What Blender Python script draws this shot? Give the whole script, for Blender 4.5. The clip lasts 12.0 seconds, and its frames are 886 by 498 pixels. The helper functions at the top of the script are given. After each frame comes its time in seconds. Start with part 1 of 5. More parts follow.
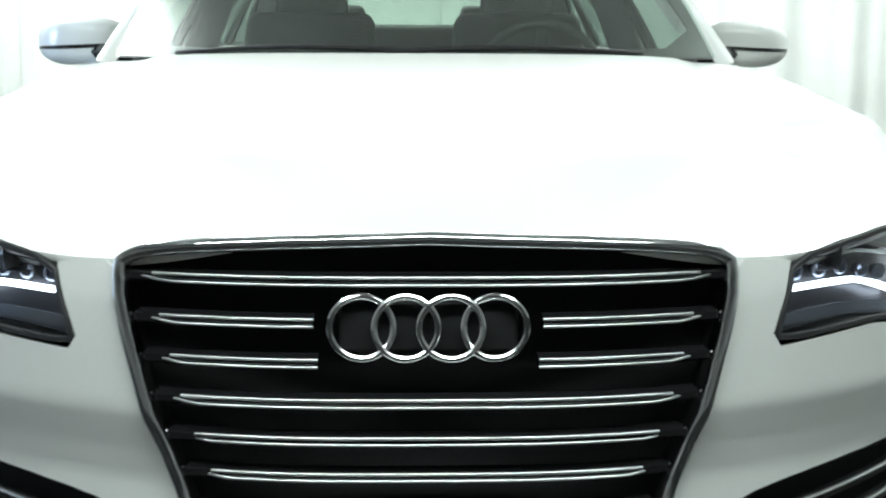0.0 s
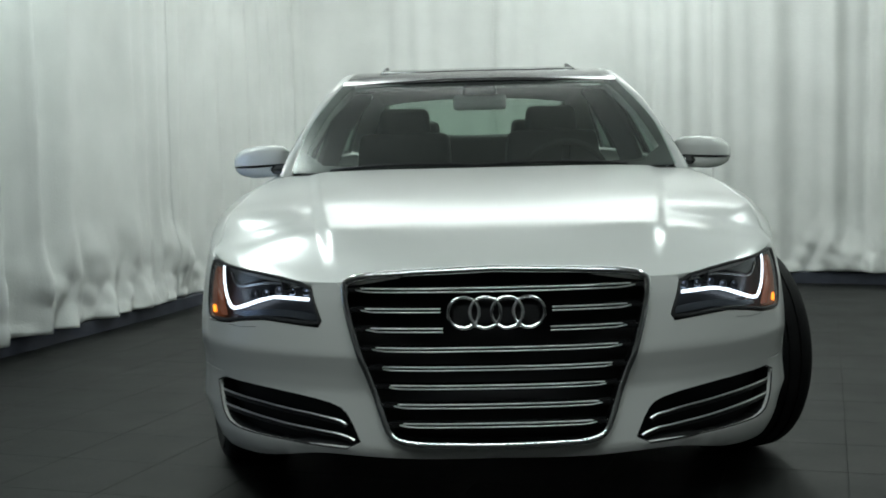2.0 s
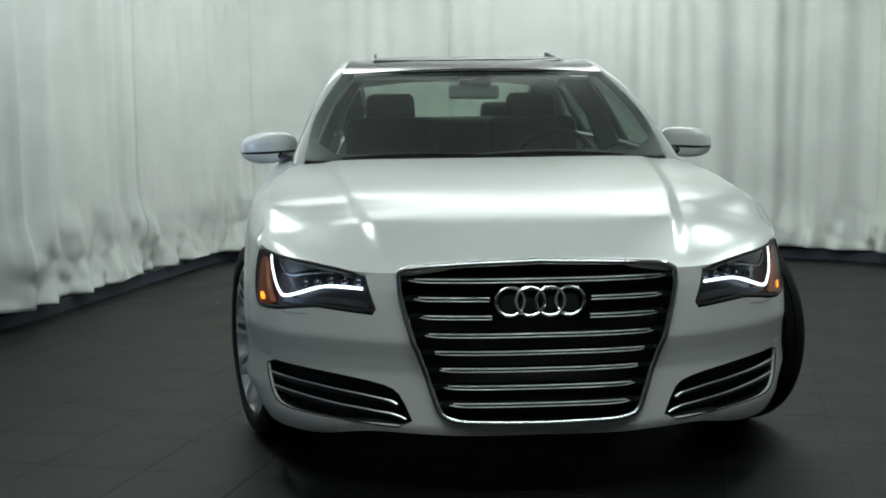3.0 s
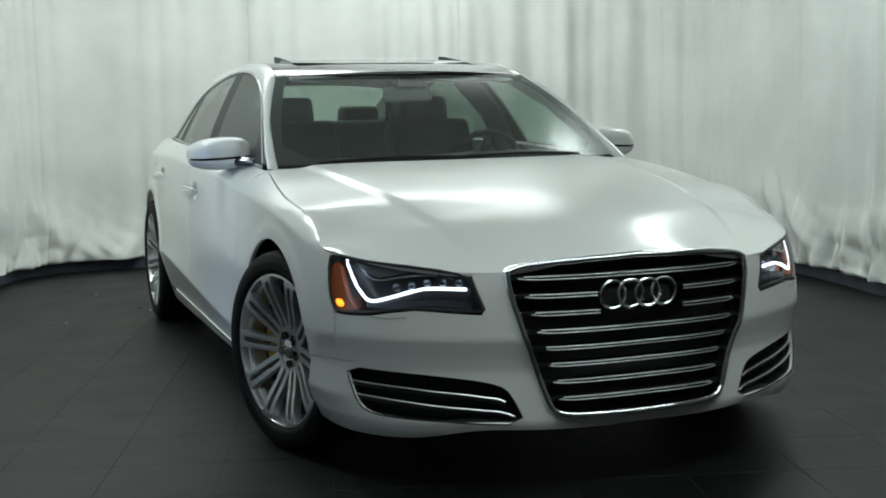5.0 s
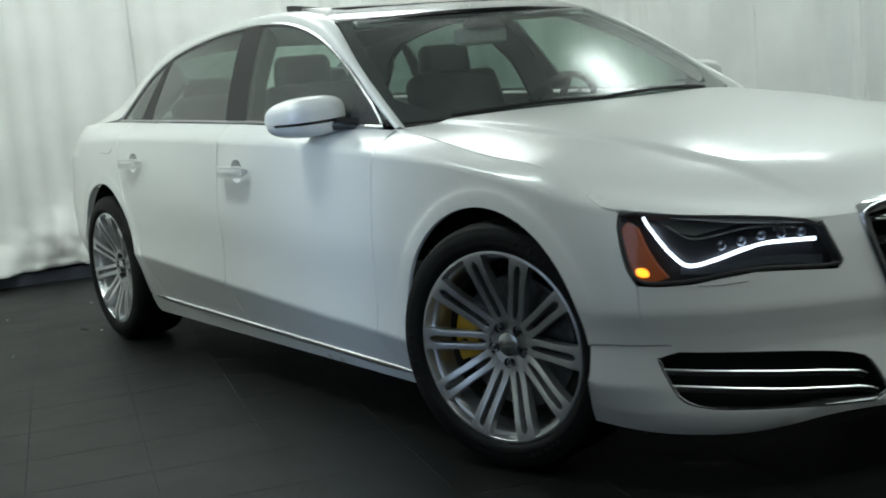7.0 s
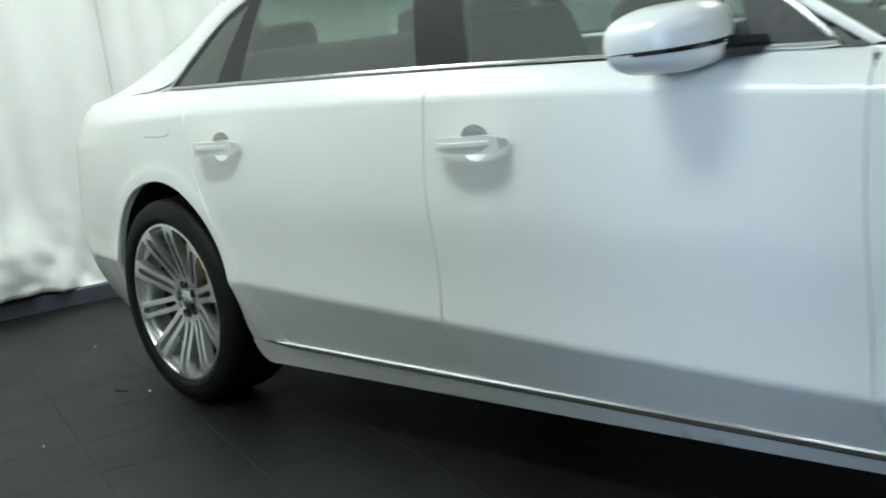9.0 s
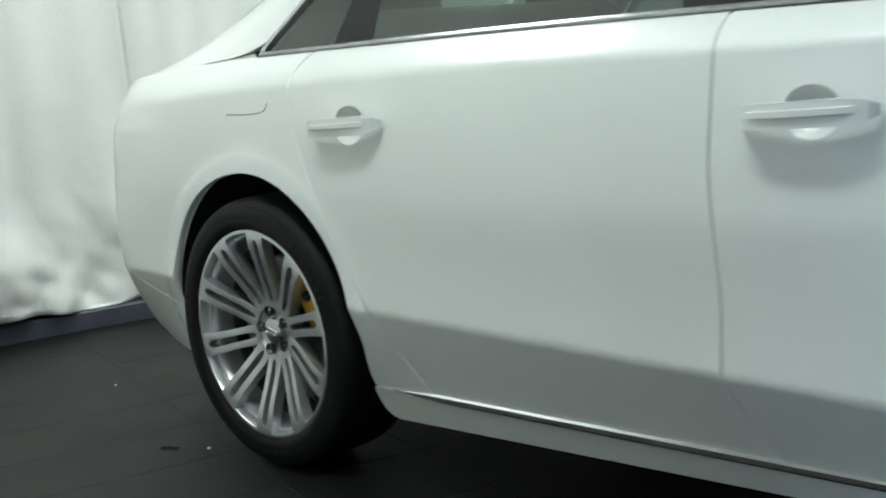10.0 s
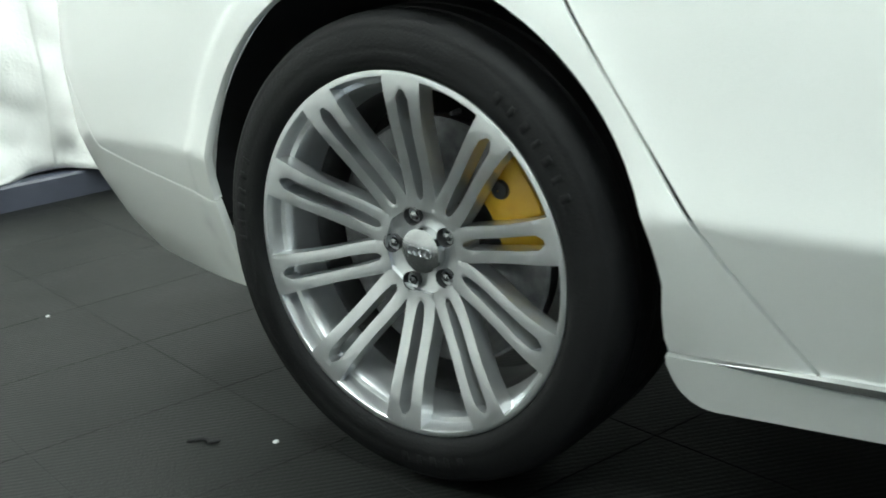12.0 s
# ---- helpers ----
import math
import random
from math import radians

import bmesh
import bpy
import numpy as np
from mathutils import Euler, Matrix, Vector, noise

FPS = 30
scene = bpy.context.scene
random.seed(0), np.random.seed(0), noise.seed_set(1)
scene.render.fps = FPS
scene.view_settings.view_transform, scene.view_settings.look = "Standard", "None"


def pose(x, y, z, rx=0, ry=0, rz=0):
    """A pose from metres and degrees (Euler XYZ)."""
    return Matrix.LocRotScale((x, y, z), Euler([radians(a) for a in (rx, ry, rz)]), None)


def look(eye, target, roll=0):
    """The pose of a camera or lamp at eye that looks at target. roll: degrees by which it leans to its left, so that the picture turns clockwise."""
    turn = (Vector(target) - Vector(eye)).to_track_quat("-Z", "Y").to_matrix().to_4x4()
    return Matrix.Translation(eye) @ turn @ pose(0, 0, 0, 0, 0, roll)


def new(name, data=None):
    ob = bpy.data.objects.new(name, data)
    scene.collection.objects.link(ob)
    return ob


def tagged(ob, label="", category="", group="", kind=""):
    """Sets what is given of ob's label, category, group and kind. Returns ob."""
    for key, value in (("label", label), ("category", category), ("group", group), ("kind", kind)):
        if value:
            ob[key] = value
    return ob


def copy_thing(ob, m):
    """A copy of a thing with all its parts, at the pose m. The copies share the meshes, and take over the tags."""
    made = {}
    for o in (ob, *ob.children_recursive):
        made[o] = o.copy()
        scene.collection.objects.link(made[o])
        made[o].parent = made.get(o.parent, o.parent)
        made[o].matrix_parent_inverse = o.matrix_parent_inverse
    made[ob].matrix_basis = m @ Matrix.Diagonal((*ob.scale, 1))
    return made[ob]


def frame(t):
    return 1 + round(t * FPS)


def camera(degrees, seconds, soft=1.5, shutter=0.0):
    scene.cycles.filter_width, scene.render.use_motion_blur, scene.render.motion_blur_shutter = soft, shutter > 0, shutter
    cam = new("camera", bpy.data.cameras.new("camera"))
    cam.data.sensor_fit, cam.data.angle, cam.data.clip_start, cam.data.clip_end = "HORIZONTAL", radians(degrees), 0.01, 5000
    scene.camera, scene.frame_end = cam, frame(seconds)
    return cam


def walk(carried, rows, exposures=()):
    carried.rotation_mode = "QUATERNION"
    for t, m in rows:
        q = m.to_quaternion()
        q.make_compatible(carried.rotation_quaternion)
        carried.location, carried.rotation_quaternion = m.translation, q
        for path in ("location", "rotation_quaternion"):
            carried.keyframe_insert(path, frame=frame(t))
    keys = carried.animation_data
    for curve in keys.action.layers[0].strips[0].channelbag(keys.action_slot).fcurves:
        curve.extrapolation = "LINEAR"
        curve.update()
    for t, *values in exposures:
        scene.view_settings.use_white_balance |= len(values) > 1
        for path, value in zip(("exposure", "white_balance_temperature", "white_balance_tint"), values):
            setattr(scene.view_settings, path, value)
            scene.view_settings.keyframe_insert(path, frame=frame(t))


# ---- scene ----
from mathutils import geometry

cam = camera(40.146, 12.0, soft=1.8, shutter=0.4)
ROWS = [
    (0.0, -0.0294, -2.4911, 0.9449, 81.603, -0.207, -1.721),
    (0.5, -0.0457, -2.9441, 0.9895, 83.030, 0.187, -1.643),
    (1.0, -0.0270, -3.3912, 0.9986, 84.453, 0.855, -0.723),
    (1.5, -0.0282, -3.8144, 1.0125, 85.606, 1.465, 0.418),
    (2.0, -0.0845, -4.1882, 1.0394, 85.506, 1.341, 0.878),
    (2.5, -0.2517, -4.4326, 1.1273, 84.032, 0.797, -0.582),
    (4.5, -1.5306, -4.3474, 1.1774, 83.631, 1.771, -16.809),
    (5.0, -1.8738, -4.1564, 1.1599, 83.737, 1.251, -20.954),
    (5.5, -2.2067, -3.8795, 1.1614, 83.887, 2.027, -24.646),
    (6.0, -2.5060, -3.5671, 1.1345, 83.452, 2.317, -28.769),
    (6.5, -2.7665, -3.1501, 1.0996, 83.049, 3.835, -31.412),
    (8.5, -2.9274, -1.1531, 1.0809, 79.912, 8.015, -41.807),
    (9.0, -2.8810, -0.5383, 1.0660, 80.601, 8.149, -42.121),
    (9.5, -2.7978, 0.0347, 0.9952, 82.115, 7.185, -43.433),
    (10.0, -2.6866, 0.5787, 0.9532, 81.931, 6.051, -44.482),
    (10.5, -2.5733, 1.0341, 0.8999, 79.759, 5.475, -45.277),
    (11.0, -2.4557, 1.3959, 0.8577, 77.235, 5.623, -47.477),
    (11.5, -2.3145, 1.7492, 0.8413, 75.713, 5.805, -50.078),
    (12.0, -2.2119, 2.0510, 0.8379, 73.985, 5.614, -53.557),
]
EXPOSURES = [(0.0, 1.22), (0.5, .72), (1.0, .25), (1.5, 0.0), (2.5, -.14), (4.5, 0.0), (6.5, 0.0), (8.5, .52), (10.0, .3), (11.0, .66), (11.5, 1.08), (12.0, 1.24)]
walk(cam, [(t, pose(x, y, z, rx, ry, rz)) for t, x, y, z, rx, ry, rz in ROWS], EXPOSURES)

# ---- world and lamps ----
world = bpy.data.worlds.new("world")
scene.world = world
world.use_nodes = True
world.node_tree.nodes["Background"].inputs[0].default_value = (.7, .8, .9, 1)
world.node_tree.nodes["Background"].inputs[1].default_value = 0.02

ROOM_TOP = 3.3
# ceiling lights: place, size across and along, power
PANELS = [(.45, 4.2, 4.0, .8, 23), (-1.9, 1.8, .30, 1.3, 32), (2.4, 1.4, .30, 1.3, 29), (0, -2.5, 4.4, .34, 46)]


def area_lamp(name, place, aim, sx, sy, watts, color):
    data = bpy.data.lights.new(name, "AREA")
    data.shape, data.size, data.size_y, data.energy, data.color = "RECTANGLE", sx, sy, watts, color
    ob = new(name, data)
    ob.matrix_world = look(place, aim)
    return ob


for px, py, sx, sy, watts in PANELS:
    area_lamp("panel_light", (px, py, ROOM_TOP - .09), (px, py, 0), sx, sy, watts, (.86, 1.0, .965))
# added lamp out of view, for the bluish cast on the front door
daylight = area_lamp("bluish_side_lamp", (-3.50, -.35, 1.15), (-.95, .85, .60), .5, 1.4, 1.15, (.48, .68, 1.0))
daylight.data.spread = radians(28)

# ---- materials ----


def material(name, color=(.5, .5, .5), rough=.5, metal=0.0, coat=0.0, **more):
    m = bpy.data.materials.new(name)
    m.use_nodes = True
    b = m.node_tree.nodes["Principled BSDF"]
    b.inputs["Base Color"].default_value = (*color, 1)
    b.inputs["Roughness"].default_value, b.inputs["Metallic"].default_value = rough, metal
    b.inputs["Coat Weight"].default_value = coat
    b.inputs["Coat Roughness"].default_value = .19
    if "emit" in more:
        b.inputs["Emission Color"].default_value = (*more["emit"], 1)
        b.inputs["Emission Strength"].default_value = more["power"]
    return m


def varied(m, scale, low, high, bump=0.0, bump_scale=60.0, detail=6, stretch=(1, 1, 1), rough=()):
    """Mix two tones by noise at one scale, and a fine relief at another."""
    t, b = m.node_tree, m.node_tree.nodes["Principled BSDF"]
    co, mp = t.nodes.new("ShaderNodeTexCoord"), t.nodes.new("ShaderNodeMapping")
    mp.inputs["Scale"].default_value = stretch
    t.links.new(co.outputs["Object"], mp.inputs[0])
    n, r = t.nodes.new("ShaderNodeTexNoise"), t.nodes.new("ShaderNodeValToRGB")
    n.inputs["Scale"].default_value, n.inputs["Detail"].default_value = scale, detail
    r.color_ramp.elements[0].color, r.color_ramp.elements[1].color = (*low, 1), (*high, 1)
    r.color_ramp.elements[0].position, r.color_ramp.elements[1].position = .3, .7
    t.links.new(mp.outputs[0], n.inputs["Vector"])
    t.links.new(n.outputs["Fac"], r.inputs[0])
    t.links.new(r.outputs[0], b.inputs["Base Color"])
    if rough:
        q = t.nodes.new("ShaderNodeMapRange")
        q.inputs["To Min"].default_value, q.inputs["To Max"].default_value = rough
        t.links.new(n.outputs["Fac"], q.inputs["Value"])
        t.links.new(q.outputs[0], b.inputs["Roughness"])
    if bump:
        f, g = t.nodes.new("ShaderNodeTexNoise"), t.nodes.new("ShaderNodeBump")
        f.inputs["Scale"].default_value, f.inputs["Detail"].default_value = bump_scale, 4
        g.inputs["Strength"].default_value, g.inputs["Distance"].default_value = bump, .004
        t.links.new(mp.outputs[0], f.inputs["Vector"])
        t.links.new(f.outputs["Fac"], g.inputs["Height"])
        t.links.new(g.outputs[0], b.inputs["Normal"])
    return m


def pane(name, tint, gloss=1.0, rough=.0, haze_share=.0):
    """Thin sheet of glass: tinted passage, a reflection that grows at grazing angles, and a painted haze."""
    m = bpy.data.materials.new(name)
    m.use_nodes = True
    t = m.node_tree
    t.nodes.remove(t.nodes["Principled BSDF"])
    out = t.nodes["Material Output"]
    a, g, f, mix = (t.nodes.new(k) for k in ("ShaderNodeBsdfTransparent", "ShaderNodeBsdfGlossy", "ShaderNodeLayerWeight", "ShaderNodeMixShader"))
    a.inputs[0].default_value = (*tint, 1)
    g.inputs["Roughness"].default_value, g.inputs[0].default_value = rough, (gloss, gloss, gloss, 1)
    f.inputs["Blend"].default_value = .5
    steep, share = t.nodes.new("ShaderNodeMath"), t.nodes.new("ShaderNodeMath")
    steep.operation, share.operation = "POWER", "MULTIPLY_ADD"
    steep.inputs[1].default_value, share.inputs[1].default_value, share.inputs[2].default_value = 4.5, .90, .075
    t.links.new(f.outputs["Facing"], steep.inputs[0])
    t.links.new(steep.outputs[0], share.inputs[0])
    t.links.new(share.outputs[0], mix.inputs[0])
    t.links.new(a.outputs[0], mix.inputs[1])
    t.links.new(g.outputs[0], mix.inputs[2])
    # even pale tone mixed in, in place of soft reflections on the glass
    haze_tone, haze = t.nodes.new("ShaderNodeBsdfDiffuse"), t.nodes.new("ShaderNodeMixShader")
    haze_tone.inputs[0].default_value, haze.inputs[0].default_value = (.62, .68, .63, 1), haze_share
    t.links.new(mix.outputs[0], haze.inputs[1])
    t.links.new(haze_tone.outputs[0], haze.inputs[2])
    t.links.new(haze.outputs[0], out.inputs[0])
    return m


PAINT = varied(material("pearl_paint", (.78, .79, .77), .38, .0, 1.0), 900, (.74, .75, .73), (.80, .81, .79))
PAINT.node_tree.nodes["Principled BSDF"].inputs["Coat Roughness"].default_value = .19
PAINT.node_tree.nodes["Principled BSDF"].inputs["Coat Weight"].default_value = .9
PAINT.node_tree.nodes["Principled BSDF"].inputs["Specular IOR Level"].default_value = .35
BLACK_GLOSS = material("gloss_black_trim", (.012, .012, .013), .12, 0, .5)
WINDOW_BLACK = varied(material("window_black", (.012, .012, .013), .45), 40, (.010, .010, .011), (.016, .016, .017))
WINDOW_BLACK.node_tree.nodes["Principled BSDF"].inputs["Specular IOR Level"].default_value = .25
BLACK = varied(material("black_plastic", (.02, .02, .021), .5), 40, (.014, .014, .015), (.028, .028, .03), .15, 300)
DARK = material("dark_cavity", (.006, .006, .007), .8)
CHROME = material("chrome", (.88, .89, .90), .10, 1)
SATIN = varied(material("satin_chrome", (.62, .63, .64), .22, 1), 30, (.56, .57, .58), (.68, .69, .70))
ALLOY = varied(material("silver_alloy", (.70, .71, .72), .32, .88), 25, (.66, .67, .68), (.75, .76, .77), rough=(.27, .38))
STRIP = varied(material("brushed_bright_strip", (.80, .81, .82), .36, 1), 30, (.76, .77, .78), (.84, .85, .86))
RING = material("bright_emblem_metal", (.90, .91, .92), .24, 1)
# metal of the deep barrel, its colour darkened for the shade inside the wheel
BARREL = varied(material("shaded_barrel", (.05, .05, .052), .5, .4), 20, (.03, .03, .032), (.07, .07, .072))
RUBBER = varied(material("tyre_rubber", (.007, .007, .0075), .55), 18, (.005, .005, .0055), (.010, .010, .0105), .25, 220, rough=(.5, .75))
YELLOW = varied(material("caliper_yellow", (.62, .36, .02), .38), 20, (.52, .28, .015), (.66, .40, .025))
DISC = varied(material("brake_steel", (.16, .16, .165), .4, .9), 60, (.12, .12, .125), (.2, .2, .205))
GLASS = pane("clear_glass", (.66, .77, .71), .65, .24, .05)
GLASS_SIDE = pane("side_glass", (.56, .70, .64), .45, .30, .09)
GLASS_REAR = pane("tinted_glass", (.26, .35, .32), .75, .06, .08)
LENS = pane("lamp_lens", (.93, .95, .97), .55)
DAYLIGHT_LED = material("led_strip", (.9, .95, 1), .3, emit=(.80, .90, 1.0), power=3.0)
AMBER = material("amber_lens", (.22, .048, .009), .35, 0, .05, emit=(1.0, .22, .02), power=.05)
AMBER_LIT = material("amber_bulb", (.9, .3, .02), .3, emit=(1.0, .27, .015), power=3.2)
LAMP_BOWL = varied(material("lamp_housing", (.02, .022, .026), .3, .3), 14, (.014, .015, .019), (.028, .03, .036))
REFLECTOR = material("lamp_reflector", (.20, .22, .26), .25, .9)
TRIM_DARK = varied(material("cabin_trim", (.07, .067, .062), .6), 30, (.055, .052, .048), (.085, .08, .075), .2, 250)
LEATHER = varied(material("dark_leather", (.022, .020, .018), .5), 22, (.016, .014, .013), (.029, .026, .023), .25, 180)
HEADLINER = varied(material("headliner_cloth", (.42, .42, .40), .9), 30, (.38, .38, .36), (.46, .46, .44))
MIRROR = material("mirror_glass", (.85, .87, .88), .02, 1)
PAPER = material("white_sticker", (.8, .8, .8), .6)
CLOTH = varied(material("white_drape", (.74, .75, .73), .85), 2.2, (.68, .69, .67), (.78, .79, .77), .5, 90)
CLOTH.node_tree.nodes["Principled BSDF"].inputs["Sheen Weight"].default_value = .15
FLOOR_MAT = varied(material("charcoal_floor_tile", (.009, .0095, .009), .5), 3.0, (.0030, .0034, .0030), (.0058, .0064, .0058), .3, 160, rough=(.40, .58))
FLOOR_MAT.node_tree.nodes["Principled BSDF"].inputs["Specular IOR Level"].default_value = .24
GROUT = material("floor_joint", (.03, .031, .03), .8)
CURB = varied(material("blue_grey_curb", (.05, .055, .075), .5), 8, (.038, .042, .06), (.06, .066, .09))
CEILING = varied(material("ceiling_paint", (.6, .6, .6), .8), 4, (.56, .56, .56), (.64, .64, .64))
GLOW_PANE = material("bluish_glow_pane", (.6, .7, .85), .4, emit=(.52, .70, 1.0), power=.6)
DIFFUSER = material("panel_diffuser", (.9, .9, .9), .5, emit=(.93, 1.0, .97), power=5.0)

# fine ribs on the floor, the same everywhere in the room
ft = FLOOR_MAT.node_tree
where = ft.nodes.new("ShaderNodeNewGeometry")
for node in list(ft.nodes):
    if node.bl_idname == "ShaderNodeMapping":
        for link in list(node.inputs[0].links):
            ft.links.remove(link)
        ft.links.new(where.outputs["Position"], node.inputs[0])
        floor_map = node
ribs, rib_bump = ft.nodes.new("ShaderNodeTexWave"), ft.nodes.new("ShaderNodeBump")
ribs.bands_direction, ribs.inputs["Scale"].default_value = "DIAGONAL", 34
rib_bump.inputs["Strength"].default_value, rib_bump.inputs["Distance"].default_value = .18, .002
ft.links.new(floor_map.outputs[0], ribs.inputs["Vector"])
ft.links.new(ribs.outputs["Fac"], rib_bump.inputs["Height"])
old = ft.nodes["Principled BSDF"].inputs["Normal"].links[0].from_node
ft.links.new(old.outputs[0], rib_bump.inputs["Normal"])
ft.links.new(rib_bump.outputs[0], ft.nodes["Principled BSDF"].inputs["Normal"])
RUBBER.node_tree.nodes["Principled BSDF"].inputs["Specular IOR Level"].default_value = .2

# ---- mesh tools ----


def part(name, mesh, mat, parent=None, label=""):
    """Links a mesh or bmesh as one object, under a thing or part."""
    if isinstance(mesh, bmesh.types.BMesh):
        bm, mesh = mesh, bpy.data.meshes.new(name)
        bm.to_mesh(mesh)
        bm.free()
    if mat is not None and not mesh.materials:
        mesh.materials.append(mat)
    ob = new(name, mesh)
    ob.parent = parent
    if label:
        tagged(ob, label)
    return ob


def thing(name, label, category, at=None, group="", kind=""):
    ob = new(name)
    ob.empty_display_size = .1
    if at is not None:
        ob.matrix_world = at
    return tagged(ob, label, category, group, kind)


def shade(mesh, angle=None):
    for p in mesh.polygons:
        p.use_smooth = True
    if angle is not None:
        mesh.set_sharp_from_angle(angle=radians(angle))
    return mesh


def raw(name, verts, faces, angle=40):
    mesh = bpy.data.meshes.new(name)
    mesh.from_pydata([tuple(v) for v in verts], [], faces)
    return shade(mesh, angle)


def box_bm(cx, cy, cz, sx, sy, sz, bevel=.0, segments=2, taper=None):
    bm = bmesh.new()
    bmesh.ops.create_cube(bm, size=1)
    for v in bm.verts:
        k = 1.0 if taper is None or v.co.z < 0 else taper
        v.co = Vector((cx + v.co.x * sx * k, cy + v.co.y * sy * k, cz + v.co.z * sz))
    if bevel:
        bmesh.ops.bevel(bm, geom=bm.edges[:], offset=bevel, segments=segments, affect="EDGES", profile=.6)
        for f in bm.faces:
            f.smooth = True
    return bm


def sweep(name, pts, section, closed=False, up=(0, 0, 1), ends=True, scale=None):
    """A section (list of (a, b)) carried along pts; a lies across, b along up."""
    pts = [Vector(p) for p in pts]
    n, m, verts, faces = len(pts), len(section), [], []
    for i, p in enumerate(pts):
        a, b = pts[(i - 1) % n if closed else max(i - 1, 0)], pts[(i + 1) % n if closed else min(i + 1, n - 1)]
        t = (b - a).normalized()
        u = up(i) if callable(up) else Vector(up)
        s = t.cross(u).normalized()
        w = s.cross(t).normalized()
        k = 1 if scale is None else scale(i / (n - 1))
        verts += [p + s * (c * k) + w * (d * k) for c, d in section]
    for i in range(n if closed else n - 1):
        for j in range(m):
            a, b = i * m + j, i * m + (j + 1) % m
            c, d = ((i + 1) % n) * m + (j + 1) % m, ((i + 1) % n) * m + j
            faces.append((a, b, c, d))
    if ends and not closed:
        faces += [tuple(range(m))[::-1], tuple((n - 1) * m + j for j in range(m))]
    mesh = raw(name, verts, faces, 35)
    bm = bmesh.new()
    bm.from_mesh(mesh)
    bmesh.ops.recalc_face_normals(bm, faces=bm.faces[:])
    bm.to_mesh(mesh)
    bm.free()
    return mesh


def ring_section(r, n=10, flat=1.0):
    return [(r * math.cos(2 * math.pi * k / n), r * flat * math.sin(2 * math.pi * k / n)) for k in range(n)]


def bar_section(w, h, c=.25):
    c = min(w, h) * c
    return [(-w / 2 + c, -h / 2), (w / 2 - c, -h / 2), (w / 2, -h / 2 + c), (w / 2, h / 2 - c), (w / 2 - c, h / 2), (-w / 2 + c, h / 2), (-w / 2, h / 2 - c), (-w / 2, -h / 2 + c)]


def lathe(name, profile, n=64, angle=35):
    """Profile of (radius, x) turned round the x axis."""
    m, verts, faces = len(profile), [], []
    for i in range(n):
        a = 2 * math.pi * i / n
        verts += [(x, r * math.cos(a), r * math.sin(a)) for r, x in profile]
    for i in range(n):
        for j in range(m - 1):
            a, b = i * m + j, ((i + 1) % n) * m + j
            faces.append((a, a + 1, b + 1, b))
    return raw(name, verts, faces, angle)


def dense(loop, step, closed=True):
    out, n = [], len(loop)
    for i in range(n if closed else n - 1):
        a, b = np.array(loop[i], float), np.array(loop[(i + 1) % n], float)
        k = max(1, int(np.ceil(np.linalg.norm(b - a) / step)))
        out += [a + (b - a) * j / k for j in range(k)]
    if not closed:
        out.append(np.array(loop[-1], float))
    return np.array(out)


def rounded(loop, k=2, closed=True):
    """Chaikin corner cutting."""
    pts = np.array(loop, float)
    for _ in range(k):
        if closed:
            nxt = np.roll(pts, -1, 0)
            pts = np.stack([pts * .75 + nxt * .25, pts * .25 + nxt * .75], 1).reshape(-1, pts.shape[1])
        else:
            a, b = pts[:-1], pts[1:]
            mid = np.stack([a * .75 + b * .25, a * .25 + b * .75], 1).reshape(-1, pts.shape[1])
            pts = np.concatenate([pts[:1], mid, pts[-1:]])
    return pts


def inside(loop, p):
    x, y, res = p[:, 0], p[:, 1], np.zeros(len(p), bool)
    a, b = loop, np.roll(loop, -1, 0)
    for (x0, y0), (x1, y1) in zip(a, b):
        if y0 == y1:
            continue
        hit = ((y0 > y) != (y1 > y)) & (x < (x1 - x0) * (y - y0) / (y1 - y0) + x0)
        res ^= hit
    return res


def clearance(p, segs):
    best = np.full(len(p), 9.0)
    for a, b in segs:
        d = b - a
        t = np.clip(((p - a) @ d) / max(d @ d, 1e-12), 0, 1)
        best = np.minimum(best, np.hypot(*(p - a - t[:, None] * d).T))
    return best


